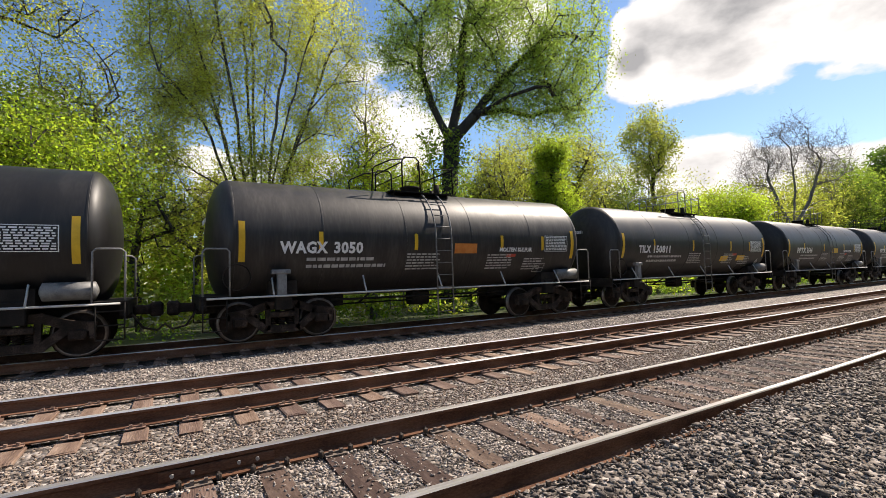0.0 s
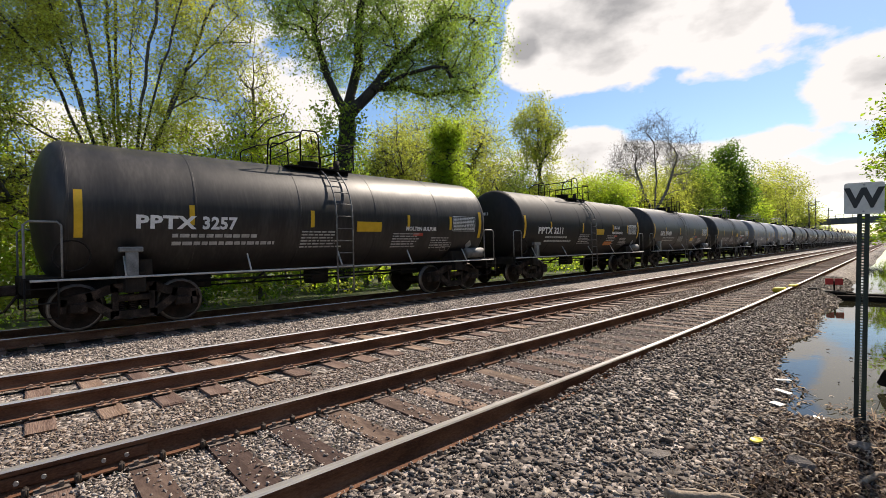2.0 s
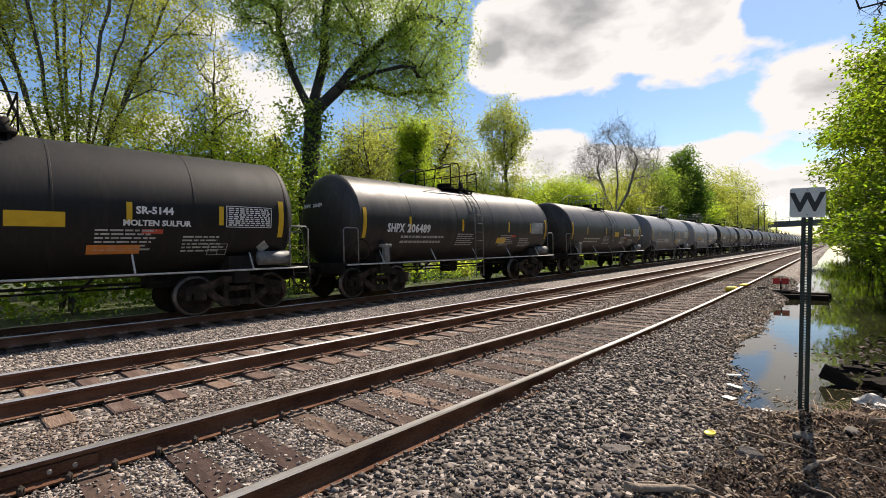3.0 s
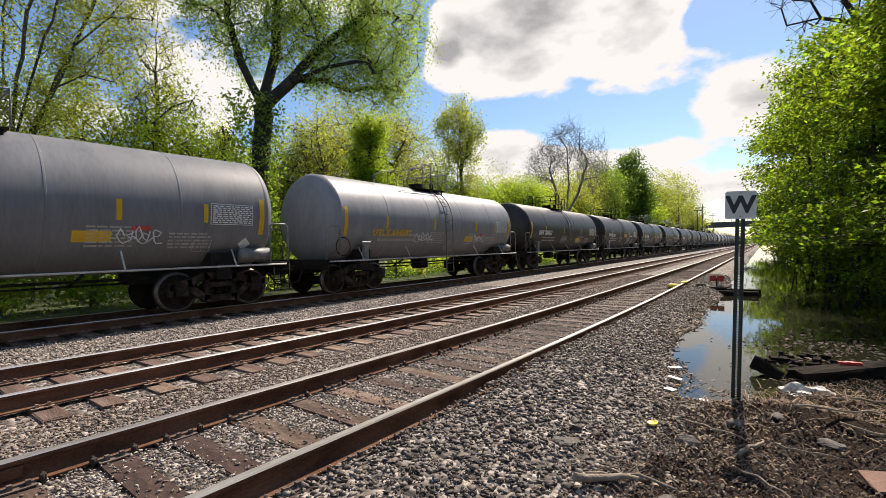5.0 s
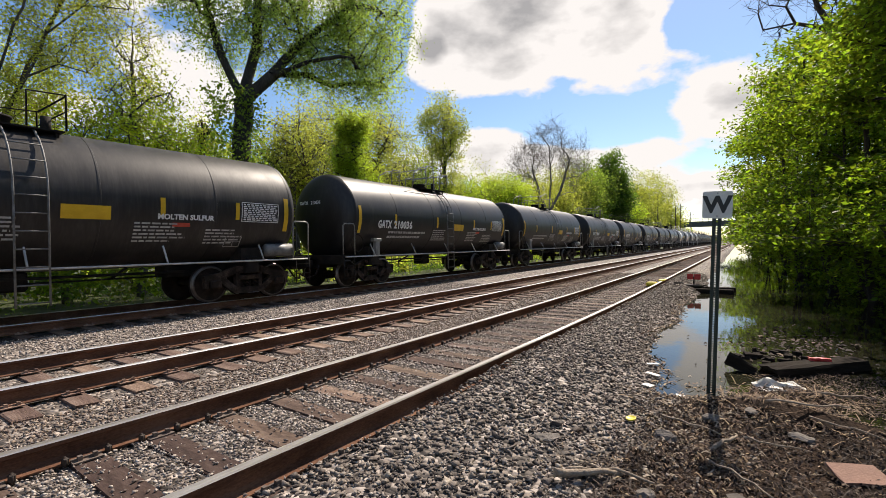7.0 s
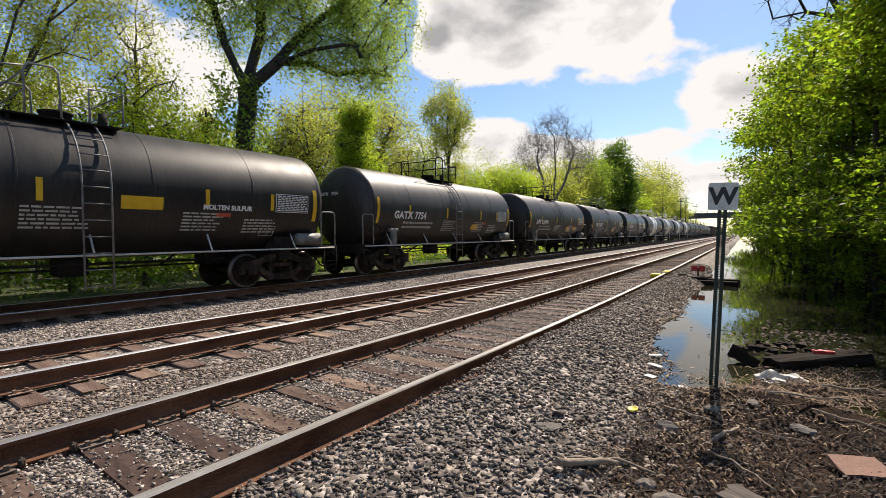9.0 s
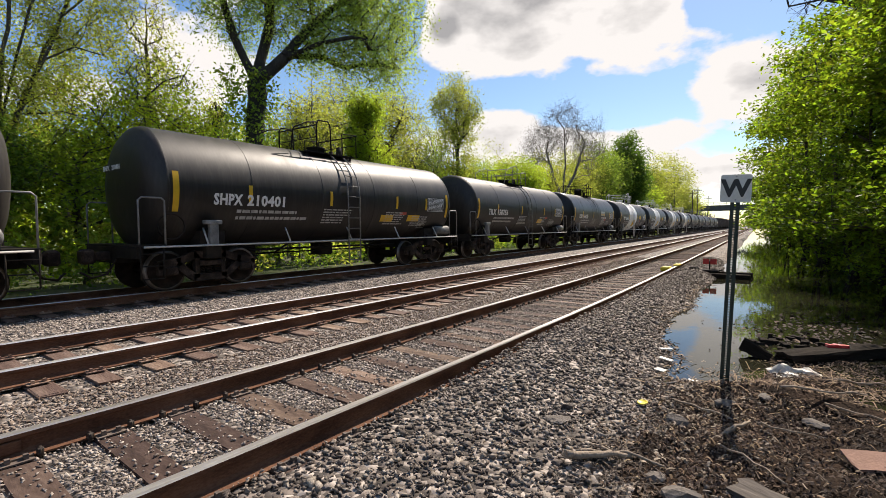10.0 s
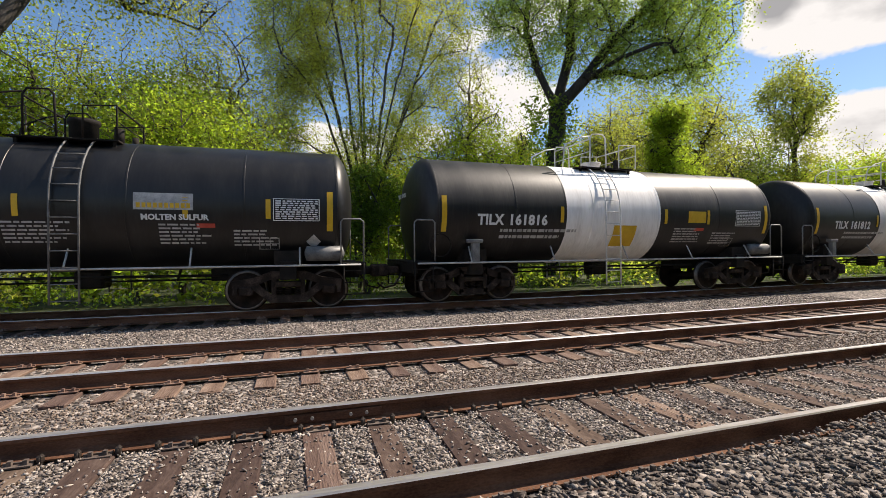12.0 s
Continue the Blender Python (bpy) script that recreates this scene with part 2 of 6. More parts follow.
def box(bm, x0, x1, y0, y1, z0, z1, bevel=0.0, mi=0):
    vs = [bm.verts.new((x, y, z)) for z in (z0, z1) for y in (y0, y1) for x in (x0, x1)]
    fs = [bm.faces.new([vs[i] for i in q]) for q in ((0, 2, 3, 1), (4, 5, 7, 6), (0, 1, 5, 4), (2, 6, 7, 3), (0, 4, 6, 2), (1, 3, 7, 5))]
    for f in fs:
        f.material_index = mi
    if bevel:
        es = list({e for f in fs for e in f.edges})
        bmesh.ops.bevel(bm, geom=es, offset=bevel, segments=1, affect="EDGES")
    return vs


def tube(bm, points, radii, sides=6, caps=True, mi=0):
    """A tube through points; radii: one number or one for each point."""
    pts = [Vector(p) for p in points]
    if isinstance(radii, (int, float)):
        radii = [radii] * len(pts)
    rings = []
    side = None
    for i, p in enumerate(pts):
        d = (pts[min(i + 1, len(pts) - 1)] - pts[max(i - 1, 0)]).normalized()
        if side is None:
            side = d.orthogonal().normalized()
        else:
            side = (side - d * side.dot(d))
            side = side.normalized() if side.length > 1e-4 else d.orthogonal().normalized()
        up = d.cross(side)
        rings.append([bm.verts.new(p + (side * math.cos(k * math.tau / sides) + up * math.sin(k * math.tau / sides)) * radii[i]) for k in range(sides)])
    for a, b in zip(rings, rings[1:]):
        for k in range(sides):
            f = bm.faces.new((a[k], a[(k + 1) % sides], b[(k + 1) % sides], b[k]))
            f.material_index = mi
            f.smooth = True
    if caps and sides > 2:
        bm.faces.new(rings[0][::-1]).material_index = mi
        bm.faces.new(rings[-1]).material_index = mi


def disc_profile(bm, axis_points, axis, sides=24, mi=0):
    """A lathe round an axis ('x' or 'y'): points of (along, radius)."""
    rings = []
    for a, r in axis_points:
        ring = []
        for k in range(sides):
            c, s = math.cos(k * math.tau / sides) * r, math.sin(k * math.tau / sides) * r
            ring.append(bm.verts.new((a, c, s) if axis == "x" else (s, a, c)))
        rings.append(ring)
    for a, b in zip(rings, rings[1:]):
        for k in range(sides):
            f = bm.faces.new((a[k], a[(k + 1) % sides], b[(k + 1) % sides], b[k]))
            f.smooth, f.material_index = True, mi
    bm.faces.new(rings[0][::-1])
    bm.faces.new(rings[-1])

# ---- ground ----


def water_edge(y):
    """How far the pool's bank lies from the tracks' line."""
    k = min(max((y - 5.6) / 3.2, 0.0), 1.0)
    return -0.98 - 0.55 * k + 0.1 * math.sin(y * 1.3) + 0.06 * math.sin(y * 3.1)


WATER_Z = -0.12


def shoulder(u, y):
    """Ballast piled against the siding's outer rail, higher further along."""
    if u < -2.66:
        return 0.0
    rise = 0.11 * min(max((y - 2.6) / 2.4, 0.0), 1.0)
    k = min(max((-1.2 - u) / 0.95, 0.0), 1.0)
    return rise * k * k * (3 - 2 * k)


def ground_z(x, y):
    u = x - bend(y)
    rough = 0.018 * noise.noise((x * 2.1, y * 2.1, 0)) + 0.05 * noise.noise((x * 0.5, y * 0.5, 3))
    if u < -14.2:
        return -0.05 + 0.5 * rough * 3 - min((-14.2 - u) * 0.05, 0.5)
    if u < -2.1:
        up = 0.045 if u > -2.66 or -5.5 < u < -4.42 else 0.02 if -4.42 <= u < -2.66 else 0.0    # ballast heaped over the sleepers' outer ends
        return -0.045 + up + shoulder(u, y) + 0.2 * rough
    if y < 5.2:
        return shoulder(u, y) + 0.09 * math.exp(-((u + 0.2) ** 2 + (y - 5.3) ** 2) / 0.3) - 0.08 * min((u + 2.1) / 1.5, 1.0) + (2.0 * rough if u > -1.0 else 0.3 * rough)
    e = water_edge(y)
    k = min(max((u + 2.1) / max(e + 2.1, 0.05), 0.0), 1.0)
    deep = min(max((u - e) / 1.2, 0.0), 1.0) * 0.28
    bank = min(max((u - 1.9) / 1.5, 0.0), 1.0) * 0.62
    near = min(max((y - 5.15) / 0.5, 0.0), 1.0)
    spit = 0.44 * math.exp(-((u - 0.3) ** 2 + (y - 6.0) ** 2) / 0.5)    # bank of debris beside the signpost
    spit += 0.09 * math.exp(-((u + 0.2) ** 2 + (y - 5.3) ** 2) / 0.3)
    return shoulder(u, y) + spit - 0.045 * k + near * (-0.16 * k ** 3 - deep + bank) - (1 - near) * 0.035 * k + 0.4 * rough


def spaced(a, b, fine0, fine1, step, grow=1.35):
    out = [fine0]
    while out[-1] < fine1:
        out.append(out[-1] + step)
    s = step
    while out[-1] < b:
        s *= grow
        out.append(out[-1] + s)
    s = step
    while out[0] > a:
        s *= grow
        out.insert(0, out[0] - s)
    return out


def build_ground():
    xs = spaced(-2500, 2500, -15, 4.5, 0.16)
    ys = spaced(-2500, 2500, -6, 30, 0.2)
    verts = [(x + bend(max(min(y, 400), 0)), y, 0) for y in ys for x in xs]
    verts = [(x, y, ground_z(x, y)) for x, y, _ in verts]
    n = len(xs)
    faces = [(j * n + i, j * n + i + 1, (j + 1) * n + i + 1, (j + 1) * n + i) for j in range(len(ys) - 1) for i in range(n - 1)]
    me = bpy.data.meshes.new("ground")
    me.from_pydata(verts, [], faces)
    idx = []
    for j in range(len(ys) - 1):
        for i in range(n - 1):
            u, y = xs[i], ys[j]
            wob = 0.5 * noise.noise((u, y, 9))
            if u < -14.4 + wob or u > 8 + wob:
                idx.append(2)
            # darker gravel strip under and beside the train's track
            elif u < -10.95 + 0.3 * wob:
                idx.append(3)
            elif u > -0.95 + 0.6 * wob and y < 6.5 or u > 0.4 + wob:
                idx.append(1)
            elif y >= 5.2 and u > water_edge(y) + 0.35:
                idx.append(1)
            else:
                idx.append(0)
    me.polygons.foreach_set("material_index", idx)
    ob = part_mesh("ground", me, [M["ballast"], M["soil"], M["weeds"], M["darkened"]], smooth=True)
    tagged(ob, "grey crushed-stone ballast, dark soil and weedy verge", "ground", kind="structure")


build_ground()


def water_material():
    m = bpy.data.materials.new("still_ditch_water")
    m.use_nodes = True
    nt = m.node_tree
    b = nt.nodes["Principled BSDF"]
    b.inputs["Base Color"].default_value = (0.02, 0.02, 0.012, 1)
    b.inputs["Roughness"].default_value = 0.03
    b.inputs["IOR"].default_value = 1.33
    n, bn = nt.nodes.new("ShaderNodeTexNoise"), nt.nodes.new("ShaderNodeBump")
    co = nt.nodes.new("ShaderNodeTexCoord")
    n.inputs["Scale"].default_value, n.inputs["Detail"].default_value = 3.0, 3.0
    bn.inputs["Strength"].default_value, bn.inputs["Distance"].default_value = 0.06, 0.02
    nt.links.new(co.outputs["Object"], n.inputs["Vector"])
    nt.links.new(n.outputs["Fac"], bn.inputs["Height"])
    nt.links.new(bn.outputs["Normal"], b.inputs["Normal"])
    return m


M["water"] = water_material()


def build_water():
    bm = bmesh.new()
    ys = [5.4 + 0.6 * i for i in range(30)] + [24 + 4 * i for i in range(50)]
    left = [bm.verts.new((bend(y) + water_edge(y) - 0.5, y, WATER_Z)) for y in ys]
    right = [bm.verts.new((bend(y) + 3.2, y, WATER_Z)) for y in ys]
    for i in range(len(ys) - 1):
        bm.faces.new((left[i], right[i], right[i + 1], left[i + 1]))
    tagged(part("water", bm, M["water"]), "still dark ditch water reflecting the sky", "water", kind="structure")


build_water()

# ---- railway tracks ----
M["joint_bolt"] = material("pale_bolt_head", [(0.3, 0.27, 0.24), (0.45, 0.42, 0.38)], 9, 0.5, 0.4)
RAIL_PROFILE = [(-0.076, 0.0), (-0.076, 0.012), (-0.02, 0.03), (-0.009, 0.05), (-0.009, 0.125), (-0.035, 0.14), (-0.036, 0.168), (-0.028, 0.179),
                (0.028, 0.179), (0.036, 0.168), (0.035, 0.14), (0.009, 0.125), (0.009, 0.05), (0.02, 0.03), (0.076, 0.012), (0.076, 0.0)]


def rail_mesh(u):
    ys = [-60, -40, -25] + [-15 + i for i in range(46)] + [35 + 5 * i for i in range(14)] + [110 + 20 * i for i in range(25)]
    verts, faces, idx = [], [], []
    n = len(RAIL_PROFILE)
    for y in ys:
        verts += [(u + bend(y) + x, y, z + 0.001) for x, z in RAIL_PROFILE]
    for j in range(len(ys) - 1):
        for i in range(n):
            k = (i + 1) % n
            faces.append((j * n + i, j * n + k, (j + 1) * n + k, (j + 1) * n + i))
            idx.append(1 if i in (6, 7, 8) else 0)
    me = bpy.data.meshes.new("rail")
    me.from_pydata(verts, [], faces)
    me.polygons.foreach_set("material_index", idx)
    me.validate()
    bm = bmesh.new()
    bm.from_mesh(me)
    bmesh.ops.recalc_face_normals(bm, faces=bm.faces)
    bm.to_mesh(me)
    bm.free()
    return me


def sleeper_mesh(length, width, seed):
    rnd = random.Random(seed)
    bm = bmesh.new()
    box(bm, -length / 2, length / 2, -width / 2, width / 2, -0.17, 0.0, bevel=0.008)
    for v in bm.verts:
        v.co.x += rnd.uniform(-0.02, 0.02)
        v.co.y += rnd.uniform(-0.008, 0.008)
        if v.co.z > -0.05:
            v.co.z += rnd.uniform(-0.008, 0.003)
    me = bpy.data.meshes.new("sleeper")
    bm.to_mesh(me)
    bm.free()
    return me


def plate_mesh():
    bm = bmesh.new()
    box(bm, -0.15, 0.15, -0.095, 0.095, 0.002, 0.012)
    box(bm, -0.098, -0.08, -0.095, 0.095, 0.012, 0.026)
    box(bm, 0.08, 0.098, -0.095, 0.095, 0.012, 0.026)
    for x in (-0.11, 0.11):
        for y in (-0.045, 0.05):
            box(bm, x - 0.016, x + 0.016, y - 0.014, y + 0.014, 0.01, 0.046)
    me = bpy.data.meshes.new("tie_plate")
    bm.to_mesh(me)
    bm.free()
    return me


def anchor_mesh():
    bm = bmesh.new()
    tube(bm, [(-0.09, 0, 0.03), (-0.10, 0, -0.015), (0.06, 0, -0.02), (0.10, 0, -0.005), (0.105, 0, 0.035), (0.075, 0, 0.05)], 0.013, 6)
    box(bm, 0.07, 0.11, -0.02, 0.02, 0.0, 0.05, bevel=0.006)
    me = bpy.data.meshes.new("rail_anchor")
    bm.to_mesh(me)
    bm.free()
    return me


def build_track(name, centre, pitch, first, wood, plate, head, label, anchors=False, depth=0.0, tie_length=2.6, joints=()):
    base = tagged(new(name), label, "railway track", "parallel railway tracks", "structure")
    for s in (-0.755, 0.755):
        part_mesh("rail", rail_mesh(centre + s), [M["rail_side"], head], base)
    ties = [sleeper_mesh(tie_length, 0.228, 5 + i) for i in range(5)]
    ties += [me.copy() for me in ties[:2]]
    for k, me in enumerate(ties):
        me.materials.append(wood if k < 5 else M["brown_sleeper"])
    ties = [ties[k] for k in (0, 1, 5, 2, 3, 4, 0, 6, 1, 2, 3)]
    pm, am = plate_mesh(), anchor_mesh()
    pm.materials.append(plate)
    am.materials.append(M["anchor"])
    rnd = random.Random(name)
    y, n = first, 0
    far = []
    while y < 230:
        yy = y + rnd.uniform(-0.03, 0.03)
        x = centre + bend(yy) + rnd.uniform(-0.04, 0.04)
        turn = radians(rnd.uniform(-1.5, 1.5)) - math.atan(bend_slope(yy)) * 1.0
        z = 0.0 + depth + rnd.uniform(-0.006, 0.002)
        if n < 210:
            t = new("sleeper", ties[n % len(ties)])
            t.parent = base
            t.matrix_basis = Matrix.Translation((x, yy, z)) @ Matrix.Rotation(turn + (math.pi if rnd.random() < 0.5 else 0), 4, "Z")
            for s in (-0.755, 0.755):
                if n < 90:
                    p = new("tie_plate", pm)
                    p.parent = base
                    p.matrix_basis = Matrix.Translation((centre + s + bend(yy), yy, 0)) @ Matrix.Rotation(turn, 4, "Z")
                    if anchors and s < 0:
                        for d in (-0.135, 0.135):
                            if rnd.random() < 0.92:
                                a = new("rail_anchor", am)
                                a.parent = base
                                a.matrix_basis = Matrix.Translation((centre + s + bend(yy + d), yy + d, 0.004)) @ Matrix.Rotation(rnd.uniform(-0.1, 0.1), 4, "Z")
        else:
            far.append((x, yy, z))
        n += 1
        y = first + n * pitch
    for s, y in joints:
        x = centre + s + bend(y)
        bm = bmesh.new()
        box(bm, x + 0.012, x + 0.032, y - 0.42, y + 0.42, 0.045, 0.125, bevel=0.006)
        box(bm, x - 0.032, x - 0.012, y - 0.42, y + 0.42, 0.045, 0.125, bevel=0.006)
        bar = part("joint_bar", bm, M["rail_side"], base, "rusty joint bar bolted to the rail")
        for d in (-0.33, -0.19, 0.14, 0.28):
            bm = bmesh.new()
            tube(bm, [(x + 0.03, y + d, 0.085), (x + 0.05, y + d, 0.085)], 0.016, 6)
            part("bolt", bm, M["joint_bolt"], bar, "pale bolt head")
    bm = bmesh.new()
    for x, yy, z in far:
        box(bm, x - tie_length / 2, x + tie_length / 2, yy - 0.1, yy + 0.1, z - 0.15, z)
    tagged(part("far_sleepers", bm, wood, base), kind="stuff")
    return base


near_track = build_track("near_track", NEAR_TRACK, 0.526, -9.29, M["sleeper"], M["plate_grey"], M["dull_head"],
                         "siding track with rusty rails and weathered grey wooden sleepers", anchors=True, joints=((-0.755, 0.32), (-0.755, 12.2), (0.755, 11.0)))
middle_track = build_track("middle_track", MIDDLE_TRACK, 0.515, -12.19, M["brown_sleeper"], M["plate"], M["rail_head"],
                           "main track with rust-brown rails and rust-stained sleepers", depth=-0.012)
train_track = build_track("train_track", TRAIN_TRACK, 0.53, -14.0, M["brown_sleeper"], M["plate"], M["rail_head"],
                          "dark brown track carrying the passing train", depth=-0.012)


def rock_templates(count, rnd):
    out = []
    for _ in range(count):
        bm = bmesh.new()
        sx, sy, sz = rnd.uniform(0.6, 1.15), rnd.uniform(0.45, 0.8), rnd.uniform(0.3, 0.6)
        for _k in range(7):    # a broken, sharp-edged lump: the hull of a few random corners
            d = Vector((rnd.gauss(0, 1), rnd.gauss(0, 1), rnd.gauss(0, 1))).normalized() * rnd.uniform(0.95, 1.35)
            bm.verts.new((d.x * sx, d.y * sy, d.z * sz))
        hull = bmesh.ops.convex_hull(bm, input=bm.verts)
        bmesh.ops.delete(bm, geom=[v for v in bm.verts if not v.link_faces], context="VERTS")
        bmesh.ops.triangulate(bm, faces=bm.faces)
        bm.verts.index_update()
        out.append((np.array([v.co for v in bm.verts], dtype=np.float32), np.array([[v.index for v in f.verts] for f in bm.faces], dtype=np.int32)))
        bm.free()
    return out


def scatter_stones(name, spots, mat, label, seed=3):
    """spots: x, y, z, size. One joined mesh of many stones."""
    rnd = random.Random(seed)
    temps = rock_templates(24, rnd)
    rs = np.random.RandomState(seed)
    vs, fs, off = [], [], 0
    pick = rs.randint(0, len(temps), len(spots))
    ang = rs.uniform(0, math.tau, len(spots))
    tilt = rs.uniform(-1.2, 1.2, len(spots))
    for (x, y, z, s), p, a, b in zip(spots, pick, ang, tilt):
        v, f = temps[p]
        ca, sa, cb, sb = math.cos(a), math.sin(a), math.cos(b), math.sin(b)
        r = np.array([[ca, -sa * cb, sa * sb], [sa, ca * cb, -ca * sb], [0, sb, cb]], dtype=np.float32)
        vs.append(v @ r.T * s + np.array((x, y, z), dtype=np.float32))
        fs.append(f + off)
        off += len(v)
    v, f = np.concatenate(vs), np.concatenate(fs)
    me = bpy.data.meshes.new(name)
    me.vertices.add(len(v))
    me.vertices.foreach_set("co", v.ravel())
    me.loops.add(f.size)
    me.loops.foreach_set("vertex_index", f.ravel())
    me.polygons.add(len(f))
    me.polygons.foreach_set("loop_start", np.arange(0, f.size, 3, dtype=np.int32))
    me.polygons.foreach_set("loop_total", np.full(len(f), 3, dtype=np.int32))
    me.update()
    me.validate()
    return tagged(part_mesh(name, me, mat), label, "ballast", kind="stuff")


def stone_spots(u0, u1, y0, y1, density, size, seed, lift=0.0, keep=lambda u, y: True):
    rs = random.Random(seed)
    out = []
    for _ in range(int((u1 - u0) * (y1 - y0) * density)):
        u, y = rs.uniform(u0, u1), rs.uniform(y0, y1)
        if not keep(u, y):
            continue
        s = size * rs.uniform(0.55, 1.35)
        x = u + bend(y)
        out.append((x, y, ground_z(x, y) + s * 0.25 + lift, s))
    return out


def on_rail(u, centre):
    return min(abs(u - centre - 0.755), abs(u - centre + 0.755)) < 0.085


def tie_free(centre, first, pitch):
    def keep(u, y):
        if on_rail(u, centre):
            return False
        k = ((y - first) / pitch) % 1.0
        return 0.235 < k < 0.765 or abs(u - centre) > 1.32 or random.Random(int(u * 7919 + y * 104729)).random() < 0.18
    return keep


def build_stones():
    bank = lambda u, y: (y < 5.4 and u < -0.85 + 0.3 * noise.noise((y, u, 4))) or (y >= 5.4 and u < water_edge(y) + 0.1)
    near = stone_spots(-2.64, -0.75, -1.2, 7.5, 880, 0.0255, 1, keep=bank)
    near += stone_spots(-2.64, -0.75, -1.2, 9, 40, 0.045, 14, keep=bank)
    near += stone_spots(-2.64, -1.2, 7.5, 15, 620, 0.026, 12, keep=bank)
    near += stone_spots(-2.62, -1.4, 15, 24, 260, 0.036, 2, keep=bank)
    near += stone_spots(-1.0, -0.1, 2.0, 5.6, 130, 0.022, 15)
    scatter_stones("ballast_stones", near, M["dark_stone"], "loose dark crushed stones beside the siding", 3)
    crib = stone_spots(-4.8, -2.62, -2.4, 9, 1300, 0.0185, 4, 0.022, tie_free(NEAR_TRACK, -9.29, 0.526))
    crib += stone_spots(-4.8, -2.62, 9, 22, 520, 0.025, 13, 0.012, tie_free(NEAR_TRACK, -9.29, 0.526))
    scatter_stones("ballast_stones", crib, M["stone"], "loose grey crushed stones between the sleepers", 5)
    heap = lambda u, y: not on_rail(u, NEAR_TRACK) and (u > -5.5 or random.Random(int(u * 991 + y * 7919)).random() < 0.3)
    mid = stone_spots(-6.1, -4.42, -3.4, 9, 850, 0.021, 6, 0.0, heap)
    mid += stone_spots(-6.1, -4.42, 9, 24, 260, 0.033, 7, 0.0, heap)
    mid += stone_spots(-7.9, -6.1, -4.2, 14, 400, 0.023, 8, -0.010, tie_free(MIDDLE_TRACK, -12.19, 0.515))
    scatter_stones("ballast_stones", mid, M["brown_stone"], "brownish crushed stones round the main track", 9)
    far = stone_spots(-10.9, -7.9, -6.5, 16, 250, 0.027, 10)
    scatter_stones("ballast_stones", far, M["stone"], "pale grey crushed stones before the train's track", 11)


build_stones()

# ---- the train ----


def tank_material(name, low, mid, high, rough=0.42, band=None):
    """Painted steel with dust on the upper side, streaks down the shell and a faint seam tone."""
    m = bpy.data.materials.new(name)
    m.use_nodes = True
    nt = m.node_tree
    N, L = nt.nodes.new, nt.links.new
    b = nt.nodes["Principled BSDF"]
    co, mp = N("ShaderNodeTexCoord"), N("ShaderNodeMapping")
    info = N("ShaderNodeObjectInfo")
    L(co.outputs["Object"], mp.inputs["Vector"])
    mp.inputs["Scale"].default_value = (1.0, 2.2, 0.35)
    L(info.outputs["Random"], mp.inputs["Location"])
    n1, n2 = N("ShaderNodeTexNoise"), N("ShaderNodeTexNoise")
    n1.inputs["Scale"].default_value, n1.inputs["Detail"].default_value = 1.3, 7.0
    n2.inputs["Scale"].default_value, n2.inputs["Detail"].default_value = 9.0, 6.0
    L(mp.outputs["Vector"], n1.inputs["Vector"])
    L(mp.outputs["Vector"], n2.inputs["Vector"])
    add = N("ShaderNodeMath")
    add.operation = "MULTIPLY_ADD"
    add.inputs[1].default_value = 0.4
    L(n2.outputs["Fac"], add.inputs[0])
    half = N("ShaderNodeMath")
    half.operation = "MULTIPLY"
    half.inputs[1].default_value = 0.6
    L(n1.outputs["Fac"], half.inputs[0])
    L(half.outputs[0], add.inputs[2])
    ramp = N("ShaderNodeValToRGB")
    el = ramp.color_ramp.elements
    el[0].position, el[1].position = 0.33, 0.68
    el[0].color, el[1].color = (*low, 1), (*high, 1)
    el.new(0.5).color = (*mid, 1)
    L(add.outputs[0], ramp.inputs["Fac"])
    hs = N("ShaderNodeHueSaturation")
    mr = N("ShaderNodeMapRange")
    mr.inputs["To Min"].default_value, mr.inputs["To Max"].default_value = 0.8, 1.25
    L(info.outputs["Random"], mr.inputs["Value"])
    L(mr.outputs["Result"], hs.inputs["Value"])
    L(ramp.outputs["Color"], hs.inputs["Color"])
    L(hs.outputs["Color"], b.inputs["Base Color"])
    rr = N("ShaderNodeMapRange")
    rr.inputs["To Min"].default_value, rr.inputs["To Max"].default_value = rough - 0.1, rough + 0.14
    L(n1.outputs["Fac"], rr.inputs["Value"])
    L(rr.outputs["Result"], b.inputs["Roughness"])
    b.inputs["Specular IOR Level"].default_value = 0.42
    bn = N("ShaderNodeBump")
    bn.inputs["Strength"].default_value, bn.inputs["Distance"].default_value = 0.05, 0.02
    L(n2.outputs["Fac"], bn.inputs["Height"])
    L(bn.outputs["Normal"], b.inputs["Normal"])
    return m


M["tank_black"] = tank_material("black_tank_paint", (0.007, 0.0065, 0.0065), (0.012, 0.0112, 0.011), (0.026, 0.024, 0.023), 0.44)
M["tank_dusty"] = tank_material("dusty_brown_black_tank_paint", (0.011, 0.0098, 0.0092), (0.021, 0.0187, 0.0175), (0.04, 0.0355, 0.033), 0.46)
M["tank_grey"] = tank_material("grey_tank_paint", (0.17, 0.175, 0.19), (0.215, 0.22, 0.235), (0.255, 0.26, 0.275), 0.48)
M["tank_sooty"] = tank_material("sooty_brown_black_tank_paint", (0.004, 0.0034, 0.003), (0.0075, 0.0062, 0.0056), (0.02, 0.0155, 0.013), 0.62)
M["tank_gloss"] = tank_material("glossy_black_tank_paint", (0.007, 0.007, 0.0075), (0.0125, 0.0125, 0.013), (0.022, 0.022, 0.022), 0.36)
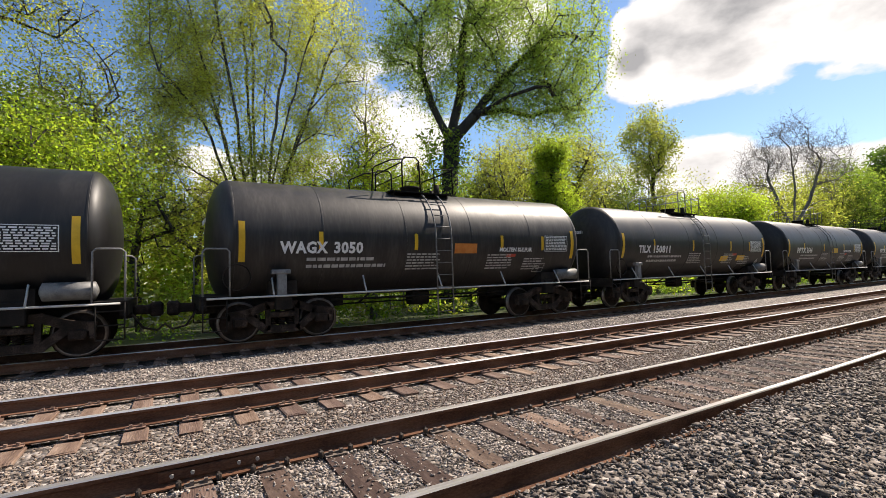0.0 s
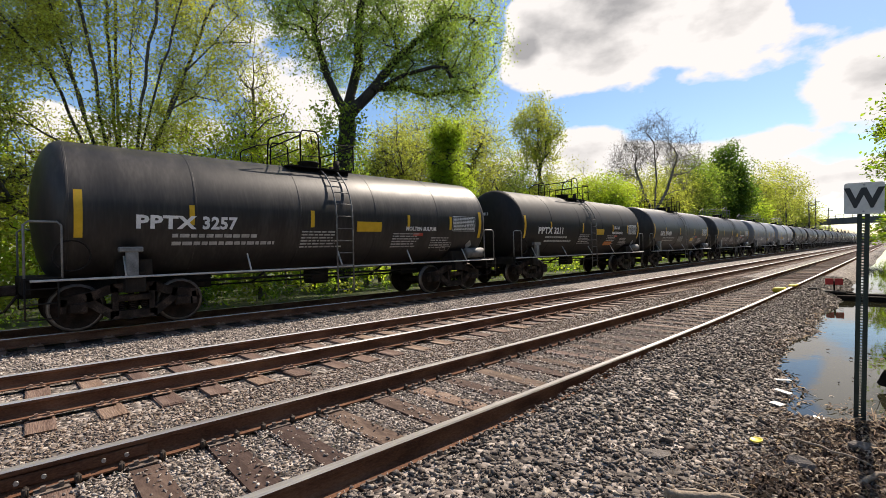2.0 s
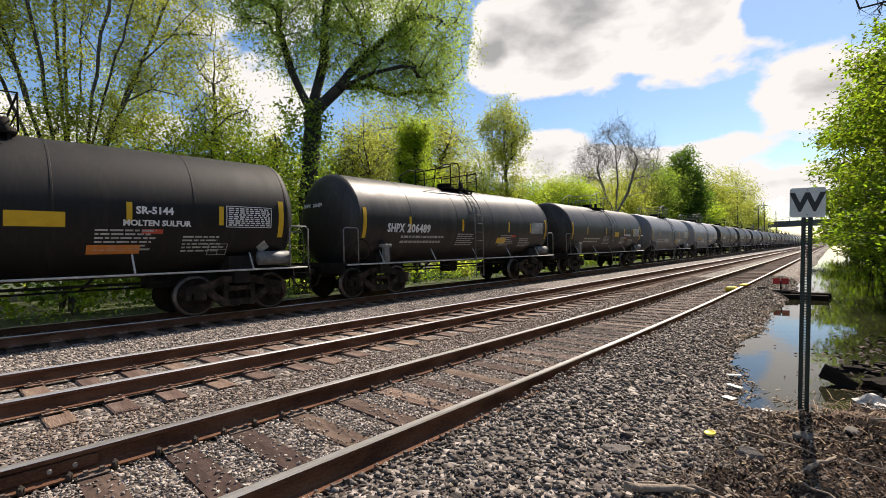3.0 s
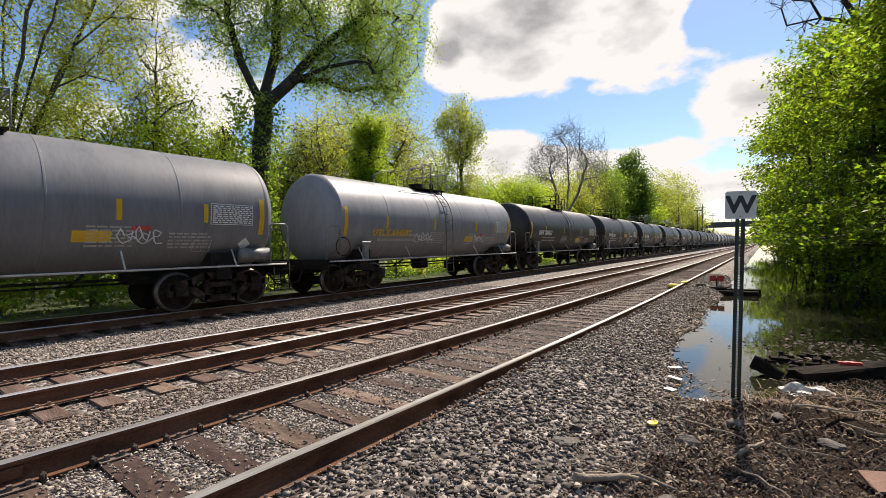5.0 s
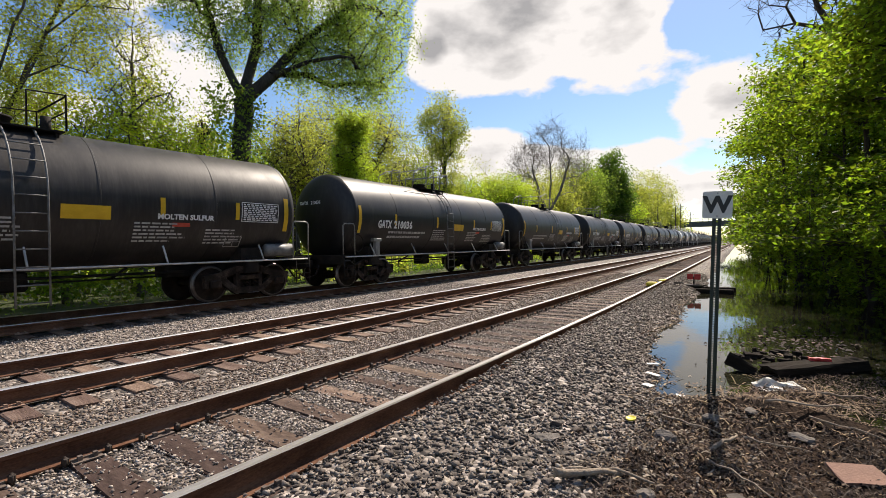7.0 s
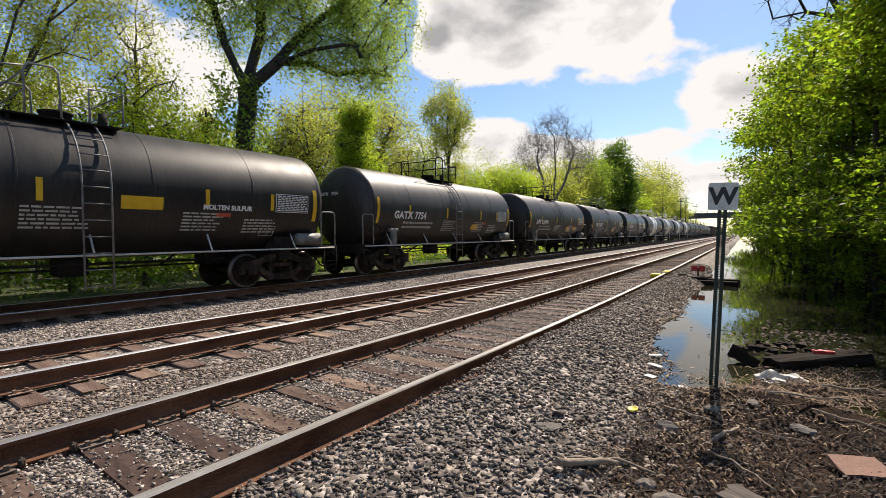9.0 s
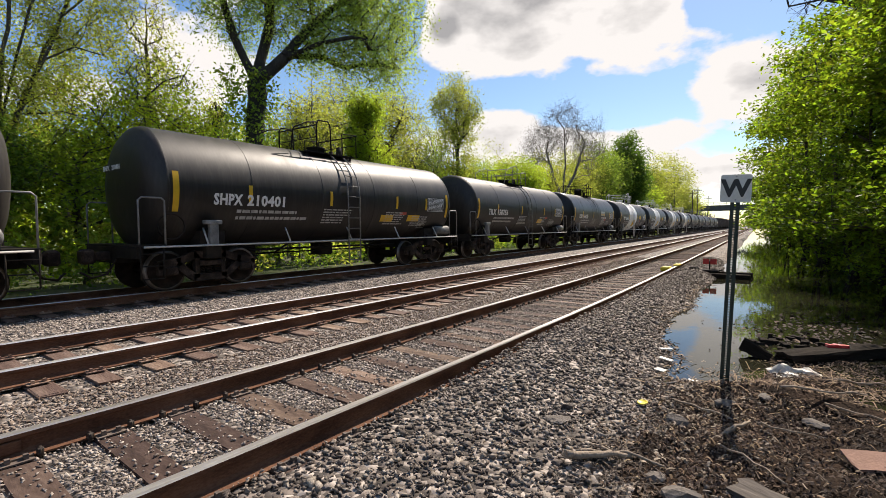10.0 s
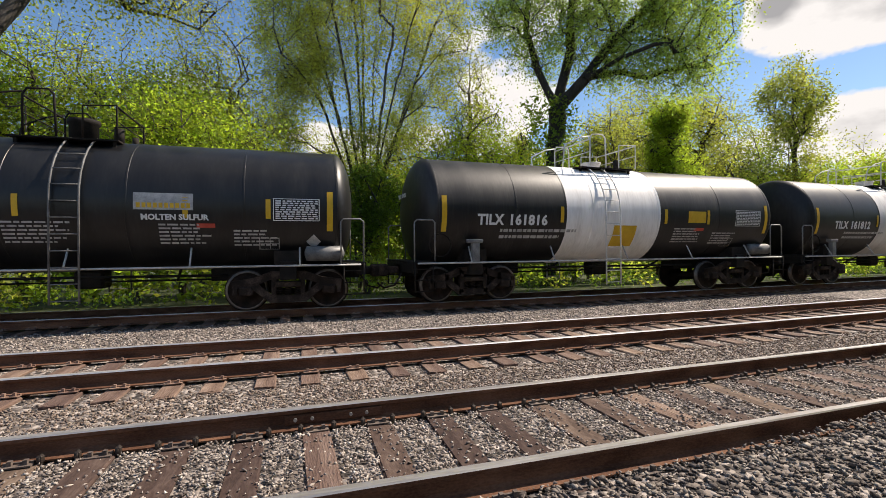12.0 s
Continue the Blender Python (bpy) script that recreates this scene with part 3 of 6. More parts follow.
M["tank_white"] = tank_material("white_tank_band", (0.6, 0.585, 0.56), (0.74, 0.725, 0.70), (0.82, 0.81, 0.79), 0.5)
M["frame_black"] = material("grimy_black_frame", [(0.008, 0.007, 0.006), (0.017, 0.014, 0.012), (0.035, 0.028, 0.022)], 3, 0.8, bump=0.2, specular=0.2)
M["truck_steel"] = material("rust_dusted_cast_steel", [(0.01, 0.007, 0.005), (0.024, 0.016, 0.012), (0.085, 0.06, 0.047)], 4, 0.8, bump=0.3, specular=0.2)
M["wheel_steel"] = material("brown_wheel_steel", [(0.01, 0.007, 0.005), (0.024, 0.015, 0.011), (0.045, 0.03, 0.023)], 5, 0.8, 0.0, bump=0.2, specular=0.2)
M["tread"] = material("bright_wheel_rim", [(0.1, 0.08, 0.07), (0.2, 0.17, 0.15)], 8, 0.4, 0.8)
M["rail_grey"] = material("grey_painted_handrail", [(0.10, 0.10, 0.10), (0.26, 0.26, 0.255)], 5, 0.5)
M["light_rail"] = material("pale_grey_side_rail", [(0.35, 0.35, 0.34), (0.6, 0.59, 0.57)], 5, 0.5)
M["ladder_grey"] = material("scuffed_ladder_paint", [(0.05, 0.05, 0.05), (0.2, 0.2, 0.195)], 4, 0.55)
M["white_pipe"] = material("white_painted_railing", [(0.5, 0.49, 0.47), (0.72, 0.71, 0.69)], 5, 0.5)
M["yellow"] = material("yellow_reflective_strip", [(0.62, 0.36, 0.012), (0.75, 0.46, 0.025)], 6, 0.5)
M["orange"] = material("orange_placard", [(0.55, 0.16, 0.02), (0.66, 0.24, 0.05)], 6, 0.55)
M["white_mark"] = material("white_stencil_paint", [(0.66, 0.66, 0.65), (0.85, 0.85, 0.84)], 7, 0.6)
M["dim_mark"] = material("faded_white_stencil", [(0.28, 0.28, 0.28), (0.52, 0.52, 0.51)], 7, 0.6)
M["red_mark"] = material("red_stencil", [(0.45, 0.05, 0.03), (0.6, 0.1, 0.06)], 7, 0.6)
M["grey_box"] = material("grey_valve_tank", [(0.07, 0.07, 0.07), (0.2, 0.2, 0.195)], 5, 0.5)
M["boxcar"] = material("brown_freight_steel", [(0.06, 0.045, 0.04), (0.10, 0.08, 0.07), (0.16, 0.13, 0.12)], 1.5, 0.7, bump=0.1)

TANK_R, TANK_Z = 1.42, 2.34     # above the rail's top
SHELL = TANK_R + 0.006


def shell_patch(bm, y0, y1, z0, z1, out=0.006, mi=0, steps=6):
    """A strip that lies on the tank's side facing +x (heights above the rail's top)."""
    r = TANK_R + out
    rows = []
    for i in range(steps + 1):
        z = z0 + (z1 - z0) * i / steps - TANK_Z
        x = math.sqrt(max(r * r - z * z, 0.0))
        rows.append((bm.verts.new((x, y0, z + TANK_Z)), bm.verts.new((x, y1, z + TANK_Z))))
    for a, b in zip(rows, rows[1:]):
        f = bm.faces.new((a[0], a[1], b[1], b[0]))
        f.material_index, f.smooth = mi, True


def tank_mesh(half, bands=None):
    """The shell with its dished heads, girth welds and jacket bands. half: half of the straight part."""
    bm = bmesh.new()
    head = [(0.43, 0.03), (0.42, 0.2), (0.385, 0.45), (0.32, 0.68), (0.23, 0.84), (0.12, 0.95), (0.04, 0.99), (0.0, 1.0)]
    pts = [(-half - d, TANK_R * r) for d, r in head]
    ys = sorted({-half + 0.03, half - 0.03, -half * 0.62, -half * 0.2, half * 0.2, half * 0.62} | set(bands or ()))
    for y in ys:
        pts += [(y - 0.02, TANK_R), (y - 0.015, TANK_R + 0.006), (y + 0.015, TANK_R + 0.006), (y + 0.02, TANK_R)]
    pts += [(half + d, TANK_R * r) for d, r in reversed(head)]
    disc_profile(bm, pts, "y", 56)
    for v in bm.verts:
        v.co.z += TANK_Z
    if bands:
        for f in bm.faces:
            y = f.calc_center_median().y
            if bands[0] < y < bands[1]:
                f.material_index = 1
    for e in bm.edges:
        a, b = e.verts
        r = math.hypot(a.co.x, a.co.z - TANK_Z)
        if abs(a.co.y - b.co.y) < 1e-4 and abs(a.co.y) < half + 0.001 and r > TANK_R - 0.01:
            e.smooth = False
    bmesh.ops.recalc_face_normals(bm, faces=bm.faces)
    me = bpy.data.meshes.new("tank")
    bm.to_mesh(me)
    bm.free()
    return me


def wheel_pair_mesh():
    bm = bmesh.new()
    for s in (-1, 1):
        pts = [(0.66, 0.12), (0.665, 0.40), (0.68, 0.482), (0.70, 0.482), (0.712, 0.457), (0.80, 0.452), (0.803, 0.40), (0.775, 0.37), (0.765, 0.2), (0.80, 0.15), (0.83, 0.13), (0.83, 0.02)]
        rings = []
        for a, r in pts:
            rings.append([bm.verts.new((s * a, r * math.cos(k * math.tau / 20), r * math.sin(k * math.tau / 20))) for k in range(20)])
        for i, (p, q) in enumerate(zip(rings, rings[1:])):
            for k in range(20):
                f = bm.faces.new((p[k], p[(k + 1) % 20], q[(k + 1) % 20], q[k]))
                f.smooth = True
                f.material_index = 1 if i in (4, 5) else 0
    tube(bm, [(-0.7, 0, 0), (0.7, 0, 0)], 0.09, 10)
    for s in (-1, 1):
        tube(bm, [(s * 0.83, 0, 0), (s * 1.03, 0, 0)], 0.085, 10)
        for k in range(3):
            a = k * math.tau / 3
            tube(bm, [(s * 1.02, 0.05 * math.cos(a), 0.05 * math.sin(a)), (s * 1.045, 0.05 * math.cos(a), 0.05 * math.sin(a))], 0.014, 6)
    bmesh.ops.recalc_face_normals(bm, faces=bm.faces)
    me = bpy.data.meshes.new("wheelset")
    bm.to_mesh(me)
    bm.free()
    return me


def side_frame_mesh():
    """Cast bogie side frame seen from +x: top chord, two pedestals, tension member, spring nest window."""
    bm = bmesh.new()
    x0, x1 = -0.06, 0.09

    def bar(points, h):
        for (ya, za), (yb, zb) in zip(points, points[1:]):
            d = Vector((0, yb - ya, zb - za)).normalized()
            n = Vector((0, -d.z, d.y)) * h / 2
            a, b = Vector((0, ya, za)) - d * h * 0.25, Vector((0, yb, zb)) + d * h * 0.25
            vs = [bm.verts.new(p + Vector((x, 0, 0))) for x in (x0, x1) for p in (a - n, b - n, b + n, a + n)]
            for q in ((0, 1, 2, 3), (7, 6, 5, 4), (0, 4, 5, 1), (1, 5, 6, 2), (2, 6, 7, 3), (3, 7, 4, 0)):
                bm.faces.new([vs[i] for i in q])

    bar([(-1.13, 0.60), (-0.72, 0.66), (-0.35, 0.80), (0.35, 0.80), (0.72, 0.66), (1.13, 0.60)], 0.17)
    bar([(-0.74, 0.58), (-0.36, 0.27), (0.36, 0.27), (0.74, 0.58)], 0.16)
    for s in (-1, 1):
        bar([(s * 0.31, 0.28), (s * 0.31, 0.78)], 0.1)
        bar([(s * 1.1, 0.62), (s * 1.12, 0.40)], 0.09)
        box(bm, -0.05, 0.13, s * 0.89 - 0.14, s * 0.89 + 0.14, 0.36, 0.56, bevel=0.03)
    bmesh.ops.recalc_face_normals(bm, faces=bm.faces)
    me = bpy.data.meshes.new("side_frame")
    bm.to_mesh(me)
    bm.free()
    return me


def spring_mesh():
    bm = bmesh.new()
    for y in (-0.2, 0.0, 0.2):
        pts = [(0.055 * math.cos(k * 1.05), y + 0.075 * math.sin(k * 1.05), 0.33 + 0.2 * k / 30) for k in range(31)]
        tube(bm, pts, 0.014, 5)
    box(bm, -0.1, 0.14, -0.28, 0.28, 0.53, 0.66, bevel=0.02)
    me = bpy.data.meshes.new("bolster_springs")
    bm.to_mesh(me)
    bm.free()
    return me


SHARED = {}


def shared(key, maker, mats):
    if key not in SHARED:
        me = maker()
        for m in mats:
            me.materials.append(m)
        SHARED[key] = me
    return SHARED[key]


def child(name, me, parent, m=None, label=""):
    ob = new(name, me)
    ob.parent = parent
    if m is not None:
        ob.matrix_basis = m
    if label:
        ob["label"] = label
    return ob


WHEEL_PAIRS = []


def add_bogie(car, y):
    bogie = child("bogie", shared("springs", spring_mesh, [M["truck_steel"]]), car, Matrix.Translation((0.98, y, 0)), "rust-dusted cast steel bogie")
    for s in (-1, 1):
        m = Matrix.Translation((-0.98 + s * 0.98, 0, 0)) if s > 0 else Matrix.Translation((-1.96, 0, 0)) @ Matrix.Rotation(math.pi, 4, "Z")
        child("side_frame", shared("side_frame", side_frame_mesh, [M["truck_steel"]]), bogie, m)
    for d in (-0.89, 0.89):
        w = child("wheelset", shared("wheels", wheel_pair_mesh, [M["wheel_steel"], M["tread"]]), bogie, Matrix.Translation((-0.98, d, 0.457)))
        w["roll"] = 1
    return bogie


def text_part(words, size, y, z, mat, parent, name="lettering", x=None, spacing=1.0, end=False):
    cu = bpy.data.curves.new(name, "FONT")
    cu.body, cu.size, cu.space_character = words, size, spacing
    cu.extrude, cu.resolution_u = 0.0015, 2
    cu.offset = size * 0.04
    cu.materials.append(mat)
    ob = new(name, cu)
    ob.parent = parent
    if end:   # on the dished end that faces back along the track
        ob.matrix_basis = Matrix.Translation((y, x, z)) @ Matrix.Rotation(math.pi / 2, 4, "X")
    else:
        dz = z + size * 0.35 - TANK_Z
        px = math.sqrt(max((TANK_R + 0.016) ** 2 - dz * dz, 0)) if x is None else x
        lean = math.asin(max(min(dz / TANK_R, 1), -1)) if x is None else 0
        ob.matrix_basis = Matrix.Translation((px, y, z)) @ Matrix.Rotation(math.pi / 2, 4, "Z") @ Matrix.Rotation(math.pi / 2 - lean, 4, "X")
    return ob


def tank_car(kind, half, rail_mat, top="open"):
    """One tank wagon with its parts; half: half the distance between the end strips."""
    car = tagged(new("tank_wagon"), "black railway tank wagon with yellow reflective strips", "tank wagon", "wagons of the passing train")
    straight = half + 0.18
    white = (-2.0, 1.2) if kind == "banded" else None
    tank = child("tank", tank_mesh(straight, white), car)
    tank.data.materials.append(M["tank_black"])
    tank.data.materials.append(M["tank_white"])
    tank.material_slots[0].link = "OBJECT"
    tank.material_slots[0].material = M["tank_black"]
    # stub sills, bolsters and draft gear
    for s in (-1, 1):
        bm = bmesh.new()
        e = s * (straight + 0.62)
        box(bm, -0.3, 0.3, min(s * (half - 2.6), e), max(s * (half - 2.6), e), 0.66, 0.98, bevel=0.02)
        box(bm, -1.35, 1.35, min(e - s * 0.14, e), max(e - s * 0.14, e), 0.78, 1.03, bevel=0.015)
        box(bm, -1.25, 1.25, s * (half - 0.9) - 0.18, s * (half - 0.9) + 0.18, 0.7, 1.12, bevel=0.02)
        for q in (-1, 1):
            box(bm, q * 0.95 - 0.25, q * 0.95 + 0.25, s * (half - 0.9) - 0.3, s * (half - 0.9) + 0.3, 1.0, 1.35)
        part("end_sill", bm, M["frame_black"], car)
        bm = bmesh.new()
        box(bm, -0.1, 0.1, min(e, e + s * 0.42), max(e, e + s * 0.42), 0.72, 0.92, bevel=0.03)
        box(bm, -0.16, 0.16, min(e + s * 0.3, e + s * 0.56), max(e + s * 0.3, e + s * 0.56), 0.66, 0.98, bevel=0.05)
        tube(bm, [(0.35, e, 0.75), (0.4, e + s * 0.2, 0.45), (0.3, e + s * 0.45, 0.38), (0.15, e + s * 0.6, 0.5)], 0.025, 6)
        part("coupler", bm, M["truck_steel"], car)
        # end platform with grab rails
        bm = bmesh.new()
        box(bm, -1.42, 1.42, min(e, e - s * 0.55), max(e, e - s * 0.55), 1.03, 1.07)
        part("end_platform", bm, M["frame_black"], car)
        for q in (-1, 1):
            bm = bmesh.new()
            tube(bm, [(q * 1.38, e - s * 0.05, 1.05), (q * 1.38, e - s * 0.05, 2.0), (q * 1.38, e - s * 0.12, 2.06), (q * 1.38, e - s * 0.5, 2.06), (q * 1.38, e - s * 0.56, 2.0), (q * 1.38, e - s * 0.56, 1.05)], 0.02, 6)
            part("grab_rail", bm, M["rail_grey"], car)
            bm = bmesh.new()
            for z in (0.35, 0.62, 0.88):
                tube(bm, [(q * 1.42, e - s * 0.05, z), (q * 1.42, e - s * 0.5, z)], 0.014, 5)
            for y in (e - s * 0.05, e - s * 0.5):
                tube(bm, [(q * 1.42, y, 0.35), (q * 1.42, y, 1.05)], 0.016, 5)
            part("step", bm, M["frame_black"], car)
        add_bogie(car, s * (half - 0.9))
    # running rail along both sides, on short brackets
    for q in (-1, 1):
        bm = bmesh.new()
        tube(bm, [(q * 1.43, -straight - 0.5, 1.02), (q * 1.43, straight + 0.5, 1.02)], 0.022, 6)
        k = -4
        while k <= 4:
            tube(bm, [(q * 1.43, k * half / 4.6, 1.02), (q * 1.2, k * half / 4.6, 1.42)], 0.02, 5)
            k += 2
        part("side_rail", bm, M["light_rail"], car)
    # belly: brake pipe, reservoir, valve gear
    bm = bmesh.new()
    tube(bm, [(0.55, -half + 2.2, 0.83), (0.55, half - 2.2, 0.80)], 0.03, 6)
    tube(bm, [(0.2, -half + 2.0, 0.7), (0.2, half - 2.0, 0.7)], 0.022, 5)
    box(bm, -0.25, 0.25, -0.28, 0.28, 0.55, 0.95, bevel=0.05)
    for y in (-1.9, 1.7):
        tube(bm, [(0.2, y, 0.7), (0.6, y + 0.15, 0.95)], 0.03, 5)
    part("belly_pipework", bm, M["frame_black"], car)
    bm = bmesh.new()
    disc_profile(bm, [(half - 0.55, 0.05), (half - 0.5, 0.17), (half + 0.28, 0.17), (half + 0.33, 0.05)], "y", 16)
    for v in bm.verts:
        v.co.x += 1.2
        v.co.z += 1.28
    part("air_reservoir", bm, M["grey_box"], car, "grey air reservoir")
    bm = bmesh.new()
    box(bm, 1.3, 1.44, -half + 0.72, -half + 0.92, 1.02, 1.55, bevel=0.015)
    box(bm, 1.3, 1.46, -half + 0.6, -half + 1.0, 1.5, 1.6, bevel=0.015)
    part("brake_cabinet", bm, M["rail_grey"], car)
    bm = bmesh.new()
    ring = [(1.36, -half - 0.1 + 0.28 * math.cos(k * math.tau / 16), 1.45 + 0.28 * math.sin(k * math.tau / 16)) for k in range(17)]
    tube(bm, ring, 0.016, 5, caps=False)
    part("brake_wheel", bm, M["frame_black"], car)
    # ladder up the side, bent over the shell
    lad_y = 0.05 if kind != "banded" else -0.55
    for q in (1, -1):
        bm = bmesh.new()
        for y in (lad_y - 0.24, lad_y + 0.24):
            pts = [(q * 1.5, y, 0.35), (q * 1.5, y, TANK_Z)]
            for i in range(1, 7):
                a = radians(68) * i / 6
                pts.append((q * 1.5 * math.cos(a), y, TANK_Z + 1.5 * math.sin(a)))
            tube(bm, pts, 0.02, 6)
        for i in range(10):
            z = 0.42 + i * 0.32
            dz = max(z - TANK_Z, 0)
            x = 1.5 if dz == 0 else math.sqrt(max(1.5 ** 2 - dz * dz, 0.1))
            tube(bm, [(q * x, lad_y - 0.24, z), (q * x, lad_y + 0.24, z)], 0.014, 5)
        part("ladder", bm, M["white_pipe"] if kind == "banded" else M["ladder_grey"], car)
    # top platform, railing and dome
    zt = TANK_Z + TANK_R
    for q in (-1, 1):
        bm = bmesh.new()
        box(bm, q * 0.6 - 0.22, q * 0.6 + 0.22, -1.15, 0.75, zt - 0.1, zt - 0.07)
        for y in (-1.05, -0.2, 0.65):
            box(bm, q * 0.72 - 0.02, q * 0.72 + 0.02, y - 0.03, y + 0.03, zt - 0.28, zt - 0.1)
        part("top_platform", bm, M["frame_black"], car)
        x = q * 0.9
        bm = bmesh.new()    # tall hoop at the ladder's head
        tube(bm, [(x, -0.85, zt - 0.08), (x, -0.85, zt + 0.72), (x, -0.78, zt + 0.84), (x, -0.42, zt + 0.86), (x, -0.33, zt + 0.76), (x, -0.3, zt - 0.08)], 0.022, 6)
        part("top_hoop", bm, rail_mat, car)
        bm = bmesh.new()    # sloping rail down to a low hoop
        tube(bm, [(x, -0.85, zt + 0.78), (x, -1.2, zt + 0.72), (x, -1.65, zt + 0.5), (x, -1.7, zt + 0.42), (x * 0.9, -1.7, zt - 0.14)], 0.02, 6)
        part("sloping_rail", bm, rail_mat, car)
        bm = bmesh.new()
        tube(bm, [(x, 0.15, zt - 0.08), (x, 0.15, zt + 0.58), (x, 0.75, zt + 0.62), (x, 0.75, zt - 0.08)], 0.02, 6)
        part("top_railing", bm, rail_mat, car)
    for y, h in ((-0.85, 0.7), (0.75, 0.6)):
        bm = bmesh.new()
        tube(bm, [(-0.9, y, zt + h), (0.9, y, zt + h)], 0.02, 6)
        tube(bm, [(-0.9, y, zt + h * 0.5), (0.9, y, zt + h * 0.5)], 0.014, 5)
        part("cross_railing", bm, rail_mat, car)
    bm = bmesh.new()
    disc_profile(bm, [(-0.05, 0.05), (-0.05, 0.27), (0.15, 0.27), (0.16, 0.3), (0.2, 0.3), (0.22, 0.1)], "x", 18)
    bmesh.ops.rotate(bm, verts=bm.verts, cent=(0, 0, 0), matrix=Matrix.Rotation(-math.pi / 2, 3, "Y"))
    big = 2.4 if top == "dome" else 1.0
    for v in bm.verts:
        v.co.z = v.co.z * big + zt
        v.co.y -= 0.15
    bmesh.ops.recalc_face_normals(bm, faces=bm.faces)
    part("manway", bm, M["white_pipe"] if kind == "banded" else M["frame_black"], car)
    for x, y, r, h in ((0.25, 0.6, 0.09, 0.28), (-0.3, 0.75, 0.07, 0.22)):
        bm = bmesh.new()
        tube(bm, [(x, y, zt - 0.05), (x, y, zt + h)], r, 10)
        part("valve", bm, M["frame_black"], car)
    # reflective strips: two tall ones at the ends, smaller ones between
    strips = [(-half, 0.13, 1.78, 2.66), (half, 0.13, 1.78, 2.66), (-half * 0.655, 0.1, 2.04, 2.46), (-half * 0.15, 0.1, 2.04, 2.46), (half * 0.42, 0.1, 2.04, 2.46), (half * 0.74, 0.1, 2.04, 2.46)]
    if kind == "banded":
        strips[2:] = [(-half * 0.39, 0.1, 2.04, 2.46), (half * 0.255, 0.1, 2.04, 2.46), (half * 0.555, 0.1, 2.04, 2.46)]
    for y, w, z0, z1 in strips:
        bm = bmesh.new()
        shell_patch(bm, y - w / 2, y + w / 2, z0, z1, 0.009)
        part("reflective_strip", bm, M["yellow"], car)
    # stencilled blocks of small unreadable writing
    rnd = random.Random(kind + str(half))
    for y0, y1, z1, n in ((-half * 0.2, half * 0.02, 1.95, 0 if kind == "banded" else 6), (half * 0.32, half * 0.52, 1.92, 6), (half * 0.6, half * 0.78, 1.8, 5), (-half * 0.72, -half * 0.3, 1.86, 2)):
        bm = bmesh.new()
        if not n:
            bm.free()
            continue
        for i in range(n):
            z = z1 - i * (0.075 if n > 2 else 0.16)
            y = y0
            end = y1 - rnd.uniform(0, 0.3) * (y1 - y0)
            h = 0.036 if n > 2 else 0.075
            while y < end:
                w = rnd.uniform(0.06, 0.22)
                shell_patch(bm, y, min(y + w, end), z - h, z, 0.009, steps=1)
                y += w + 0.03
        tagged(part("small_writing", bm, M["dim_mark"], car), kind="stuff")
    # data panel: a white outline with rows and columns of small figures
    bm = bmesh.new()
    a, b = half * 0.76, half * 0.955
    for y0, y1, z0, z1 in ((a, b, 2.47, 2.485), (a, b, 2.0, 2.015), (a, a + 0.018, 2.0, 2.485), (b - 0.018, b, 2.0, 2.485)):
        shell_patch(bm, y0, y1, z0, z1, 0.009, steps=2)
    for i in range(9):
        y = a + 0.05
        while y < b - 0.08:
            w = rnd.uniform(0.05, 0.13)
            shell_patch(bm, y, min(y + w, b - 0.04), 2.04 + i * 0.047, 2.068 + i * 0.047, 0.009, steps=1)
            y += w + 0.03
    tagged(part("data_panel", bm, M["white_mark"], car, "white-lined table of small figures"), kind="stuff")
    bm = bmesh.new()
    a = half * 0.7
    for y0, y1, z0, z1 in ((a, a + 0.42, 1.62, 1.632), (a, a + 0.42, 1.38, 1.392), (a, a + 0.015, 1.38, 1.632), (a + 0.405, a + 0.42, 1.38, 1.632), (a + 0.22, a + 0.232, 1.38, 1.632), (a, a + 0.42, 1.5, 1.51)):
        shell_patch(bm, y0, y1, z0, z1, 0.009, steps=1)
    part("stencil_box", bm, M["dim_mark"], car)
    return car


def box_wagon():
    car = tagged(new("box_wagon"), "brown ribbed steel freight wagon", "freight wagon", "wagons of the passing train")
    bm = bmesh.new()
    box(bm, -1.5, 1.5, -6.8, 6.8, 1.05, 3.7, bevel=0.05)
    for i in range(12):
        for q in (-1, 1):
            y = -6.6 + i * 1.2
            box(bm, q * 1.53 - 0.04, q * 1.53 + 0.04, y - 0.06, y + 0.06, 1.1, 3.66)
    part("body", bm, M["boxcar"], car)
    bm = bmesh.new()
    box(bm, -0.3, 0.3, -7.4, 7.4, 0.66, 1.05)
    part("underframe", bm, M["frame_black"], car)
    for s in (-1, 1):
        add_bogie(car, s * 5.0)
    return car


